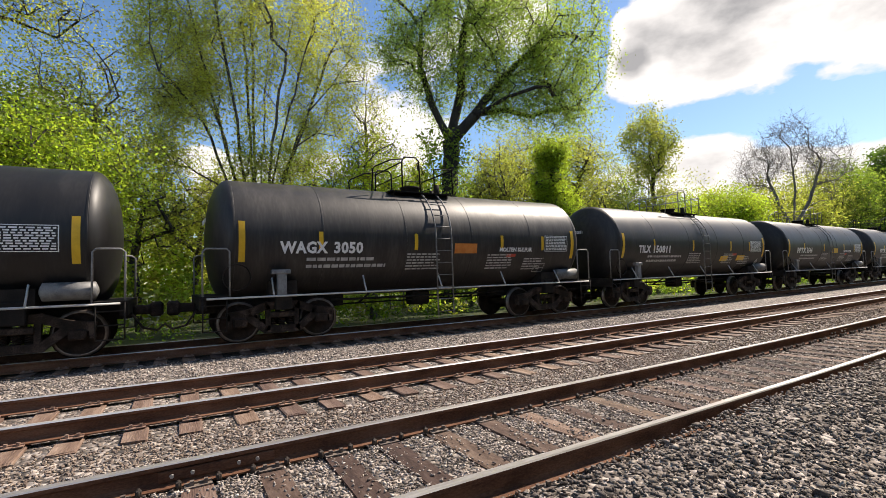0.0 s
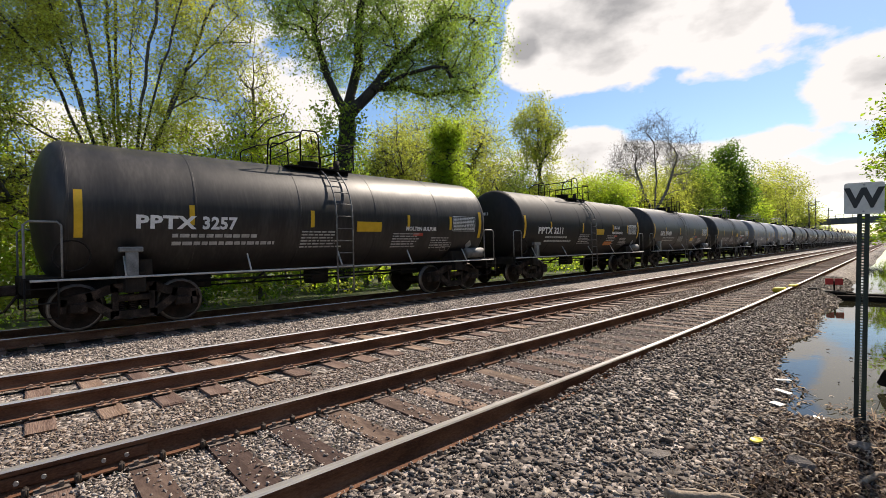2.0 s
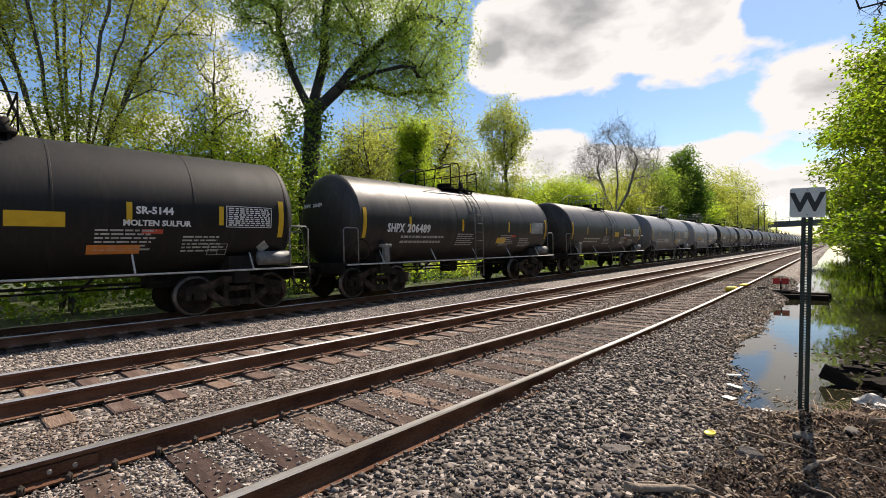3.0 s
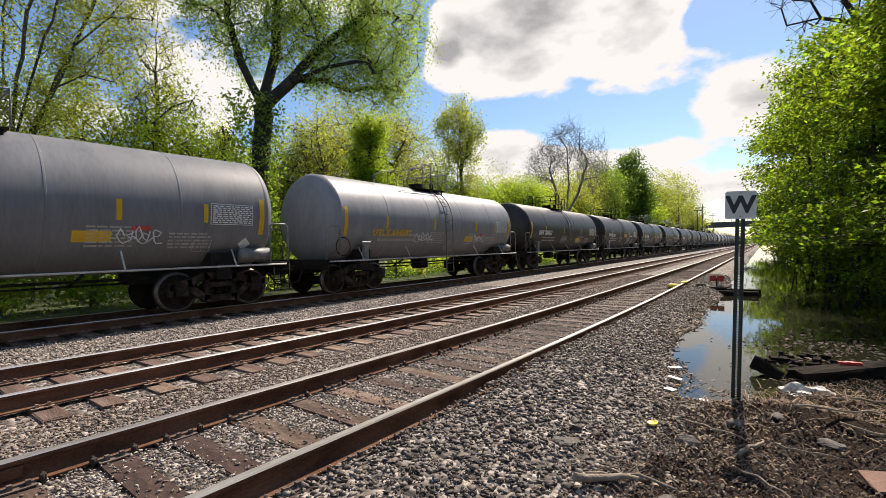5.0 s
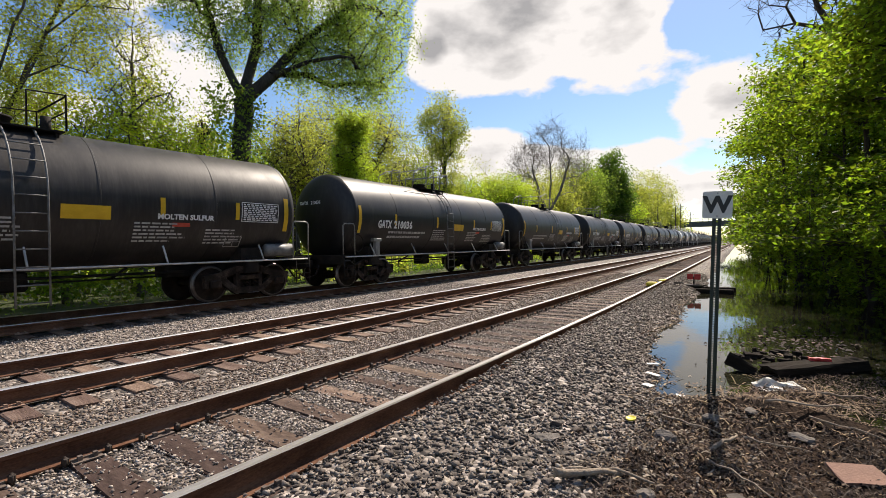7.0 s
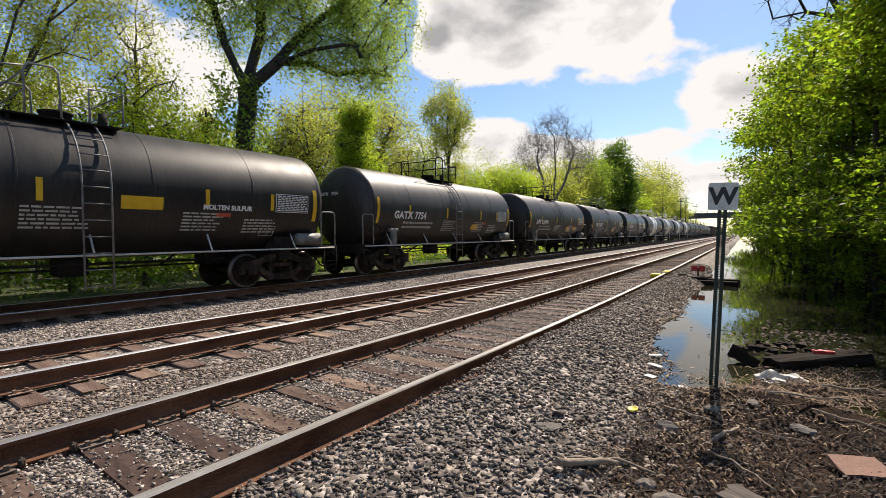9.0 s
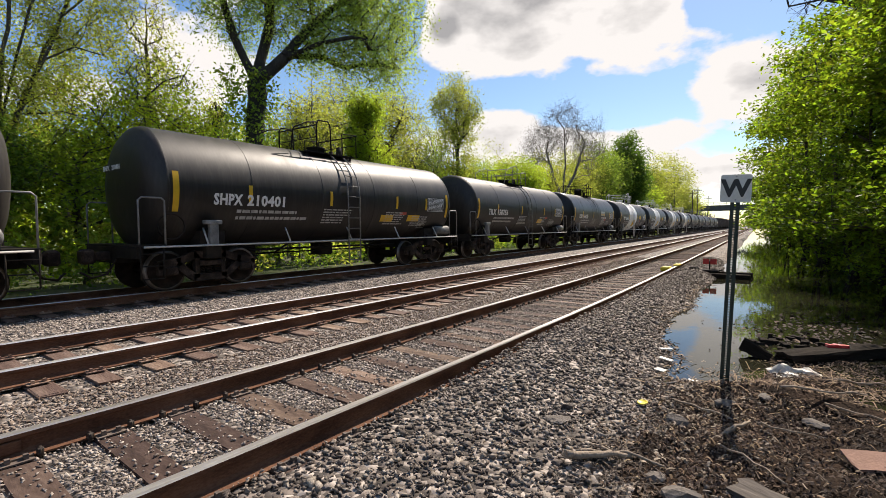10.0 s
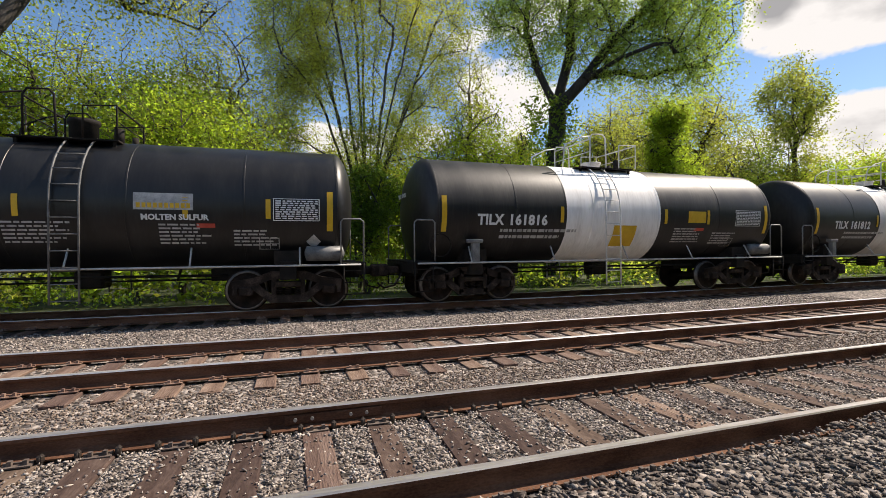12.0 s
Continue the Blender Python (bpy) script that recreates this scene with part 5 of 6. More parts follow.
    # dead trunk under a curtain of vine
    crowned(46.5, 27.5, "dead trunk wholly covered in bright green vine", [[(0, 0, 0), (0, 0, 5), (0.1, 0, 9.2)]],
            [(0, 0, 9.1, 0.95, 0.85, 0.8, 60), (-0.35, -0.2, 7.0, 0.9, 0.8, 1.7, 60), (0.4, -0.2, 5.6, 1.0, 0.9, 2.2, 70), (-0.2, 0, 3.4, 1.1, 1.0, 1.6, 40)],
            "leaf_bright", 51, 0.085, 110, (0.22, 0.22, 0.26), "bark_dark", 0.02, 8, 0.8, hang=0.7, thickest=0.25)
    # the pale band of trees behind the train
    olive, bright, green = "olive-green tree in thin spring leaf", "bright green leafy tree behind the train", "green leafy tree behind the train"
    for az, d, top, half, low, leaf, seed, label, size, tufts, per in (
            (53.2, 29, 10.6, 2.2, 2.0, "leaf_olive", 60, olive, 0.09, 120, 46), (56.8, 30, 9.5, 2.2, 1.5, "leaf_olive", 59, olive, 0.09, 110, 46), (76.5, 29, 11.0, 2.6, 2.0, "leaf_bright", 58, bright, 0.09, 120, 46), (87.5, 29, 10.0, 2.6, 2.0, "leaf_olive", 57, olive, 0.09, 120, 46),
            (64.8, 31, 11.5, 2.2, 2.0, "leaf_bright", 56, bright, 0.09, 110, 44), (55.0, 33, 10.5, 2.4, 3.0, "leaf_bright", 63, bright, 0.10, 110, 50), (51.5, 31, 12.2, 2.4, 4.0, "leaf_olive", 61, olive, 0.095, 120, 46), (48.0, 35, 14.0, 2.6, 5.0, "leaf_olive", 62, olive, 0.10, 130, 42),
            (43.6, 34, 13.0, 2.3, 4.0, "leaf_olive", 64, olive, 0.10, 130, 46), (41.2, 38, 11.2, 2.2, 3.0, "leaf_olive", 65, olive, 0.11, 110, 46), (38.6, 43, 10.8, 2.6, 2.5, "leaf_bright", 66, bright, 0.12, 100, 50),
            (33.2, 46, 9.2, 2.4, 2.0, "leaf_bright", 67, bright, 0.13, 100, 60), (30.8, 52, 10.6, 2.8, 2.0, "leaf_olive", 68, olive, 0.14, 100, 55),
            (25.0, 66, 12.4, 3.0, 3.0, "leaf_olive", 70, olive, 0.17, 100, 55), (22.3, 72, 13.2, 3.2, 3.0, "leaf_olive", 73, olive, 0.17, 110, 55),
            (20.6, 78, 14.8, 3.2, 4.0, "leaf_olive", 71, olive, 0.17, 120, 50), (18.6, 82, 16.4, 3.0, 4.0, "leaf_green", 72, green, 0.18, 120, 50)):
        simple_tree(az, d, top, half, low, leaf, seed, label, size, tufts, per)
    simple_tree(27.6, 48, 8.9, 2.3, 2.0, "leaf_bright", 69, "dense round bright green tree behind the train", 0.12, 150, 90)
    crowned(35.5, 42, "upright poplar with pale yellow-green leaves", [[(0, 0, 0), (0.1, 0, 7), (0, 0, 14)]],
            [(0, 0, 11.9, 2.2, 2.1, 3.4, 210), (0.2, 0, 7.4, 1.5, 1.5, 1.8, 50)], "leaf_olive", 81, 0.12, 50, (0.3, 0.3, 0.3), "bark", 0.012, 16, 0.1, thickest=0.16, lean=0.9)
    # tall bare tree: twigs without leaves
    crowned(22.9, 64, "tall bare tree without leaves", [[(0, 0, 0), (0, 0, 6)], [(0, 0, 6), (-1.2, 0, 9), (-2.2, 0, 13)], [(0, 0, 6), (0.4, 0, 10), (0.2, 0, 15)], [(0, 0, 6), (1.6, 0, 9), (2.8, 0, 13)]],
            [(-3.0, 0, 12.6, 2.4, 2.2, 3.4, 150), (0.1, 0, 15.0, 2.6, 2.2, 3.2, 170), (3.2, 0, 12.8, 2.4, 2.2, 3.2, 150)], None, 91, bark="bark_pale", thin=0.0105, limbs=26, twigs=9, spread=(0.9, 0.9, 0.9), droop=-0.2, thickest=0.28, lean=1.0)
    simple_tree(15.5, 95, 19.4, 2.9, 4.0, "leaf_dark", 101, "dense dark green tree far down the line", 0.24, 190, 80)
    simple_tree(17.5, 90, 16.5, 3.0, 4.0, "leaf_green", 102, "broad green leafy tree", 0.22, 130, 60)
    for az, d, top, half, low, leaf, seed, label in ((12.9, 118, 17.5, 4.0, 4.0, "leaf_olive", 103, "tall tree in thin yellowish leaf"), (11.2, 135, 20, 4.4, 4.0, "leaf_olive", 104, "tall tree in thin yellowish leaf"),
                                                     (9.6, 165, 16, 4.0, 3.0, "leaf_olive", 105, "tree in thin yellowish leaf"), (14.2, 105, 11, 3.4, 2.0, "leaf_bright", 106, bright)):
        simple_tree(az, d, top, half, low, leaf, seed, label, 0.26, 110, 45)
    # further back along the line
    simple_tree(97.0, 27, 14.5, 3.4, 6.0, "leaf_olive", 111, olive, 0.09, 150, 50)
    simple_tree(93.0, 24, 8.4, 2.2, 3.0, "leaf_olive", 114, "small thin tree with dull green leaves", 0.085, 90, 40)
    simple_tree(99.5, 20, 8.6, 2.3, 1.8, "leaf_bright", 112, bright, 0.085, 170, 80)
    simple_tree(106.0, 22, 8.8, 2.6, 2.0, "leaf_bright", 113, bright, 0.085, 170, 80)
    simple_tree(103.0, 30, 12.5, 3.0, 4.0, "leaf_olive", 117, olive, 0.095, 130, 50)
    crowned(119, 19, "large tree with drooping olive-green twigs", [[(0, 0, 0), (0.2, 0, 4), (0.4, 0, 7.5)], [(0.4, 0, 7.5), (1.8, 0, 10.2), (4.4, 0.4, 11.8), (6.6, 0.5, 12.0)], [(0.4, 0, 7.5), (-1, 0, 11), (-2, 0, 14)]],
            [(2.2, 0, 11.6, 2.0, 1.8, 1.6, 60), (5.4, 0.4, 11.6, 2.4, 1.6, 1.1, 70), (4.0, 0, 14.6, 3.2, 2.2, 1.6, 70), (-1.5, 0, 14, 2.6, 2.4, 3, 80)], "leaf_olive", 115, 0.075, 45, (0.34, 0.34, 0.3), "bark_dark", 0.014, 16, 0.7, hang=1.0,
            thickest=0.3, lean=0.2, twigs=5)
    simple_tree(109.5, 26, 13.0, 3.2, 3.0, "leaf_olive", 118, olive, 0.085, 150, 60)
    simple_tree(114.5, 24, 12.0, 3.0, 3.0, "leaf_bright", 119, bright, 0.085, 150, 60)
    simple_tree(101.5, 25, 11.2, 2.6, 3.0, "leaf_bright", 120, bright, 0.085, 130, 60)
    simple_tree(121, 24, 10.5, 3.0, 3.0, "leaf_green", 116, green, 0.12, 120, 60)


build_left_trees()


def undergrowth(name, leaf, seed, rows, size, label, n=1.0):
    """Low brush: rows of (u, y, radius, height)."""
    rnd = random.Random(seed)
    pts = []
    for u, y, r, h in rows:
        x = u + bend(y)
        pts += clump(rnd, (x, y, h * 0.45), (r, r, h * 0.55), int(n * 110 * r * h))
    ob = part_mesh(name, leaf_mesh(name, pts, size, seed), M[leaf])
    return tagged(ob, label, "undergrowth", kind="stuff")


def build_undergrowth():
    rnd = random.Random(77)
    for leaf, seed, label in (("leaf_bright", 1, "bright green brush behind the train"), ("leaf_green", 2, "green brush behind the train"), ("leaf_olive", 3, "olive brush behind the train")):
        rows = []
        y = -22.0
        while y < 120:
            near = rnd.uniform(-18.5, -16.2)
            rows.append((near, y, rnd.uniform(0.7, 1.3), rnd.uniform(0.7, 1.9)))
            rows.append((rnd.uniform(-24, -19), y + rnd.uniform(-1, 1), rnd.uniform(1.1, 1.8), rnd.uniform(1.8, 3.6)))
            y += rnd.uniform(2.0, 3.4) * (1 if y < 45 else 1.8)
        undergrowth("undergrowth", leaf, seed, rows, 0.14, label)
    # weeds in the dark leaf colour, which stands in for tree shade here
    rows = [(rnd.uniform(-16.4, -15.0), -20 + i * 0.45 + rnd.uniform(-0.3, 0.3), rnd.uniform(0.25, 0.5), rnd.uniform(0.25, 0.7)) for i in range(170)]
    undergrowth("weeds", "leaf_dark", 4, rows, 0.06, "low green weeds along the train's track", 2.6)
    # woods behind
    for leaf, seed, k in (("leaf_olive", 5, 0), ("leaf_green", 6, 1), ("leaf_bright", 7, 2)):
        rows = []
        for i in range(26):
            az = 6 + (i * 3 + k) * 1.55 + rnd.uniform(-0.6, 0.6)
            a = radians(az)
            u = -rnd.uniform(31, 40)
            y = -u / math.tan(a) if az > 8 else 200
            if y > 240:
                continue
            rows.append((u - bend(y), y, rnd.uniform(2.6, 3.8) * (1 + max(y, 0) / 160), rnd.uniform(7.0, 10.5) * (1 + max(y, 0) / 400)))
        undergrowth("far_woods", leaf, seed, rows, 0.2, "hazy spring woods behind the tree line", 0.55)


build_undergrowth()


def build_right_trees():
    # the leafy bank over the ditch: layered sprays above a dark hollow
    # leaf_dark trees at the back have the hollow's shade in their colour
    sunlit, shaded = "green leafy tree overhanging the ditch", "tree behind the bank with shade in its dark leaf colour"
    rnd = random.Random(31)
    for x, y, low, top, half, leaf, seed, size, tufts, per in (
            (2.0, 10.6, 3.6, 8.8, 1.7, "leaf_bank", 219, 0.075, 300, 85), (3.0, 8.0, 4.0, 9.0, 1.9, "leaf_bank", 220, 0.07, 280, 85),
            (3.3, 7.6, 0.7, 6.8, 1.8, "leaf_bank", 215, 0.062, 330, 85), (2.9, 9.8, 0.6, 7.2, 1.9, "leaf_bank", 201, 0.072, 330, 85), (4.7, 9.0, 1.0, 10.5, 2.4, "leaf_bank", 202, 0.075, 300, 85),
            (2.5, 12.8, 0.4, 7.6, 2.0, "leaf_bank", 203, 0.08, 300, 80), (4.4, 13.5, 1.0, 11.5, 2.6, "leaf_bank", 204, 0.085, 300, 80), (2.0, 16.6, 0.4, 8.2, 2.2, "leaf_bank", 216, 0.09, 280, 80),
            (1.5, 21.0, 0.3, 9.4, 2.6, "leaf_bank", 205, 0.10, 260, 75), (0.9, 27.0, 0.2, 10.2, 2.9, "leaf_bank", 206, 0.12, 260, 75), (0.4, 35.0, 0.2, 11.6, 3.2, "leaf_bank", 207, 0.15, 240, 70),
            (-0.4, 46.0, 0.2, 11.0, 3.4, "leaf_bank", 208, 0.18, 200, 70), (-1.4, 62.0, 0.2, 10, 3.8, "leaf_bank", 209, 0.22, 180, 70), (-2.6, 86.0, 0.2, 10, 4.4, "leaf_bank", 210, 0.28, 160, 70),
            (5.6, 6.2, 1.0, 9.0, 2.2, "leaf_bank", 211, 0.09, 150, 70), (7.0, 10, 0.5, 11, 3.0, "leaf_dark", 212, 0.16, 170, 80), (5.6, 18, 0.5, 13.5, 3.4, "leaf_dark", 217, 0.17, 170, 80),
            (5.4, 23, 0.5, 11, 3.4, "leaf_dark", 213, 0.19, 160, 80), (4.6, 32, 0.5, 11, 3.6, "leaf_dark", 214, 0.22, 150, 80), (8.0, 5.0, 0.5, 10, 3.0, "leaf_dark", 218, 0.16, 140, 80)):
        blobs = []
        n = 7
        for k in range(n):    # boughs, one above another, each a flat spray
            z = low + (top - low) * (k + 0.6) / n
            a = k * 2.4 + rnd.uniform(-0.6, 0.6)
            w = half * (0.95 - 0.4 * abs(k / (n - 1) - 0.4))
            blobs.append((0.5 * w * math.cos(a), 0.5 * w * math.sin(a), z, w * 0.8, w * 0.8, (top - low) / n * 0.62, tufts // n))
        stems = [[(0.1 * math.cos(q), 0.1 * math.sin(q), 0), (0.5 * half * math.cos(q) * 0.6, 0.5 * half * math.sin(q) * 0.6, top * 0.5), (0.6 * half * math.cos(q) * 0.6, 0.6 * half * math.sin(q) * 0.6, top * 0.9)] for q in (0.4, 2.4, 4.5)]
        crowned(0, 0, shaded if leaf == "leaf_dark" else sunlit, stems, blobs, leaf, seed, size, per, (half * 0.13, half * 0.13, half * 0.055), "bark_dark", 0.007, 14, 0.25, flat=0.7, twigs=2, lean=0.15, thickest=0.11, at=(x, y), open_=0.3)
    # half-bare tree that rises above the bank
    crowned(0, 0, "dark half-bare tree leaning over the bank", [[(0, 0, 0), (-0.2, 0, 4), (0.1, 0, 7.5)], [(0.1, 0, 7.5), (-0.7, 0, 8.6), (-1.3, 0.2, 10.4)]],
            [(-1.2, 0, 9.6, 1.3, 1.2, 1.6, 46), (-2.4, 0, 10.6, 1.0, 1.0, 0.9, 24), (0.6, 0, 11.0, 1.6, 1.2, 1.4, 30)], None, 221, bark="bark_dark", thin=0.012, limbs=9, twigs=5, spread=(0.35, 0.35, 0.35), droop=0.1, thickest=0.14, at=(2.2, 20.0))
    # brush under the boughs, its shade painted by the dark leaf colour
    rows = [(rnd.uniform(2.2, 3.4), 7.6 + i * 1.1, rnd.uniform(0.4, 0.8), rnd.uniform(0.6, 1.2)) for i in range(18)]
    undergrowth("bank_brush", "leaf_dark", 9, rows, 0.08, "low brush on the ditch bank in shade-dark green", 1.2)
    undergrowth("bank_brush", "leaf_bank", 10, [(1.6, 6.3, 0.3, 0.45), (2.1, 5.6, 0.4, 0.6)], 0.06, "green seedling plants on the soil", 2.0)
    # deep woods beyond the bank: shade put into the leaf colour; outer rows, mostly unseen, block light
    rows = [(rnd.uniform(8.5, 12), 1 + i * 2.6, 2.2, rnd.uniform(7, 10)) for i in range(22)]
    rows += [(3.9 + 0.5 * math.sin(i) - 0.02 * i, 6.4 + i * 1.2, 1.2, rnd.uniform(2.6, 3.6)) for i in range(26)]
    undergrowth("deep_woods", "leaf_dark", 12, rows, 0.15, "woods behind the ditch bank with shade in the leaf colour", 1.5)


build_right_trees()

# ---- whistle post ----
M["sign_face"] = material("weathered_off_white_sign", [(0.6, 0.58, 0.52), (0.76, 0.74, 0.68)], 6, 0.55, bump_scale=40)
M["sign_black"] = material("black_sign_paint", [(0.012, 0.012, 0.012), (0.025, 0.025, 0.025)], 6, 0.5)
M["post_green"] = material("dark_green_post", [(0.012, 0.022, 0.016), (0.028, 0.042, 0.032)], 5, 0.55, 0.2, bump=0.1)
M["bolt"] = material("galvanised_bolt", [(0.3, 0.3, 0.3), (0.45, 0.45, 0.45)], 9, 0.4, 0.8)


def build_sign():
    sign = tagged(new("whistle_post"), "off-white square sign with black letter W on dark green post", "railway sign")
    sign.matrix_basis = Matrix.Translation((-0.575, 5.53, -0.09)) @ Matrix.Rotation(radians(2.1), 4, "Y") @ Matrix.Rotation(radians(4), 4, "Z")
    # perforated channel post: two flanges and a web pierced by a row of holes
    bm = bmesh.new()
    top = 2.14
    for x0, x1, y0, y1 in ((-0.042, -0.030, -0.002, 0.03), (0.030, 0.042, -0.002, 0.03), (-0.030, -0.008, -0.006, 0.0), (0.008, 0.030, -0.006, 0.0)):
        box(bm, x0, x1, y0, y1, -0.3, top)
    z = -0.3
    while z < top - 0.02:
        box(bm, -0.0079, 0.0079, -0.006, 0.0, z, z + 0.013)
        z += 0.0254
    part("post", bm, M["post_green"], sign, "dark green perforated steel post")
    bm = bmesh.new()
    outline = []
    w, r = 0.1335, 0.02
    for cx, cz, a0 in ((w - r, w + 0.005 - r, 0), (-w + r, w + 0.005 - r, 90), (-w + r, -w - 0.005 + r, 180), (w - r, -w - 0.005 + r, 270)):
        for k in range(5):
            a = radians(a0 + k * 22.5)
            outline.append((cx + r * math.cos(a), cz + r * math.sin(a)))
    front = [bm.verts.new((x, -0.012, z + 2.0)) for x, z in outline]
    back = [bm.verts.new((x, -0.009, z + 2.0)) for x, z in outline]
    bm.faces.new(front)
    bm.faces.new(back[::-1])
    for i in range(len(outline)):
        bm.faces.new((front[i], back[i], back[(i + 1) % len(outline)], front[(i + 1) % len(outline)]))
    bmesh.ops.recalc_face_normals(bm, faces=bm.faces)
    plate = part("sign_plate", bm, M["sign_face"], sign, "weathered off-white sign plate")
    cu = bpy.data.curves.new("letter", "FONT")
    cu.body, cu.size, cu.align_x, cu.extrude, cu.offset = "W", 0.235, "CENTER", 0.001, 0.009
    cu.materials.append(M["sign_black"])
    letter = new("letter", cu)
    letter.parent = plate
    letter.matrix_basis = Matrix.Translation((0.0, -0.0145, 1.925)) @ Matrix.Rotation(math.pi / 2, 4, "X")
    for z in (1.885, 2.118):
        bm = bmesh.new()
        tube(bm, [(0, -0.012, z), (0, -0.019, z)], 0.008, 8)
        part("bolt", bm, M["bolt"], sign)


build_sign()

# ---- derail with its red flag-plate, and the switch timbers ----
M["derail_yellow"] = material("yellow_safety_paint", [(0.55, 0.42, 0.01), (0.72, 0.58, 0.03)], 8, 0.5)
M["derail_red"] = material("red_safety_paint", [(0.42, 0.015, 0.015), (0.55, 0.03, 0.025)], 8, 0.5)
M["old_timber"] = material("dark_old_timber", [(0.01, 0.008, 0.006), (0.02, 0.0155, 0.0125), (0.034, 0.027, 0.022)], 3, 0.95, bump=0.6, bump_scale=30, stretch=(0.3, 2, 2), specular=0.1)


def build_derail():
    y = 17.4
    nr = NEAR_TRACK + 0.755 + bend(y)
    fr = NEAR_TRACK - 0.755 + bend(y)
    d = tagged(new("derail"), "yellow-painted steel derail lying on the siding's rail", "derail")
    d.location = (nr, y, 0.0)
    bm = bmesh.new()
    box(bm, -0.1, 0.09, -0.05, 0.45, 0.182, 0.23, bevel=0.02)
    part("derail_shoe", bm, M["derail_yellow"], d)
    bm = bmesh.new()
    box(bm, -0.45, -0.13, -0.3, 0.1, 0.01, 0.15, bevel=0.04)
    part("base_block", bm, M["derail_yellow"], d)
    for k, dy in enumerate((-0.45, 0.35)):
        tm = tagged(new("switch_timber"), "long dark wooden timber reaching out beside the siding", "timber", "switch timbers")
        tm.location = (nr + 1.0, y + dy, 0.0)
        bm = bmesh.new()
        box(bm, -1.0 + 0.1, 1.15, -0.12, 0.12, -0.16, 0.015, bevel=0.01)
        part("beam", bm, M["old_timber"], tm)
    st = tagged(new("switch_stand"), "low switch stand with a red target on a dark base", "switch stand")
    st.location = (nr + 1.0, y - 0.05, 0.015)
    bm = bmesh.new()
    box(bm, -0.28, 0.28, -0.2, 0.2, 0.0, 0.09, bevel=0.03)
    box(bm, -0.62, -0.3, -0.13, 0.13, 0.0, 0.16, bevel=0.05)
    part("stand_base", bm, M["frame_black"], st)
    bm = bmesh.new()
    tube(bm, [(0, 0, 0.05), (0, 0, 0.36)], 0.022, 8)
    tube(bm, [(0.05, 0, 0.1), (0.42, -0.06, 0.06)], 0.02, 6)
    part("spindle", bm, M["frame_black"], st)
    bm = bmesh.new()
    box(bm, -0.2, -0.01, -0.012, 0.012, 0.26, 0.44, bevel=0.008)
    box(bm, 0.01, 0.2, -0.012, 0.012, 0.26, 0.44, bevel=0.008)
    part("target", bm, M["derail_red"], st, "red steel target")
    bm = bmesh.new()
    tube(bm, [(-0.1, 0, 0.06), (-1.0, 0, 0.06)], 0.018, 6)
    part("throw_rod", bm, M["frame_black"], st)


build_derail()

# ---- road bridge and poles far down the line ----
M["bridge_steel"] = material("dark_green_grey_girder", [(0.05, 0.06, 0.06), (0.08, 0.09, 0.09)], 0.6, 0.7)
M["concrete"] = material("pale_concrete", [(0.3, 0.29, 0.27), (0.42, 0.41, 0.39)], 0.8, 0.85, bump=0.2)


def build_bridge():
    y = 190.0
    cx = bend(y) - 4
    b = tagged(new("road_bridge"), "low dark steel girder road bridge over the tracks", "bridge")
    b.location = (cx, y, 0)
    bm = bmesh.new()
    box(bm, -26, 30, -0.4, 0.0, 6.6, 8.6, bevel=0.05)
    for i in range(19):
        box(bm, -26 + i * 3.0, -25.8 + i * 3.0, -0.55, -0.4, 6.6, 8.6)
    part("girder", bm, M["bridge_steel"], b)
    bm = bmesh.new()
    box(bm, -26, 30, 0, 8, 7.6, 8.4)
    part("deck", bm, M["concrete"], b)
    bm = bmesh.new()
    for i in range(29):
        box(bm, -26 + i * 2, -25.9 + i * 2, -0.1, 0.0, 8.6, 9.7)
    for z in (9.1, 9.65):
        box(bm, -26, 30, -0.08, -0.02, z, z + 0.07)
    part("parapet_railing", bm, M["bridge_steel"], b)
    for x in (-19, 9.5):
        bm = bmesh.new()
        box(bm, x - 0.6, x + 0.6, 0, 8, -0.5, 7.0, bevel=0.05)
        part("pier", bm, M["concrete"], b)


build_bridge()


def build_poles():
    for k, (u, y, h) in enumerate(((-17, 120, 13), (-16, 160, 13.5), (-15, 182, 12), (-15.5, 142, 11.5))):
        p = tagged(new("utility_pole"), "thin grey wooden utility pole with crossarm", "utility pole", "utility poles")
        p.location = (u + bend(y), y, -0.4)
        bm = bmesh.new()
        tube(bm, [(0, 0, 0), (0.05, 0, h)], [0.17, 0.11], 8)
        part("mast", bm, M["bark"], p)
        bm = bmesh.new()
        box(bm, -1.1, 1.1, -0.06, 0.06, h - 1.0, h - 0.85)
        part("crossarm", bm, M["bark"], p)


build_poles()

# ---- litter and debris on the bank ----
M["dead_wood"] = material("bleached_dead_wood", [(0.16, 0.12, 0.085), (0.28, 0.22, 0.165), (0.4, 0.33, 0.26)], 4, 0.85, bump=0.4)
M["straw"] = material("dry_straw", [(0.10, 0.058, 0.034), (0.19, 0.12, 0.075), (0.33, 0.24, 0.165)], 2, 0.9, per="island", spread=0.65)
M["twig"] = material("brown_twig", [(0.03, 0.02, 0.015), (0.07, 0.05, 0.038), (0.15, 0.115, 0.088)], 4, 0.9, per="island", spread=0.4)
M["litter_leaf"] = material("brown_leaf_litter", [(0.016, 0.009, 0.006), (0.048, 0.029, 0.021), (0.15, 0.10, 0.075)], 3, 0.9, per="island", spread=0.7)
M["plastic"] = material("dirty_white_plastic", [(0.5, 0.47, 0.42), (0.76, 0.73, 0.67)], 5, 0.5, bump=0.6, bump_scale=14)
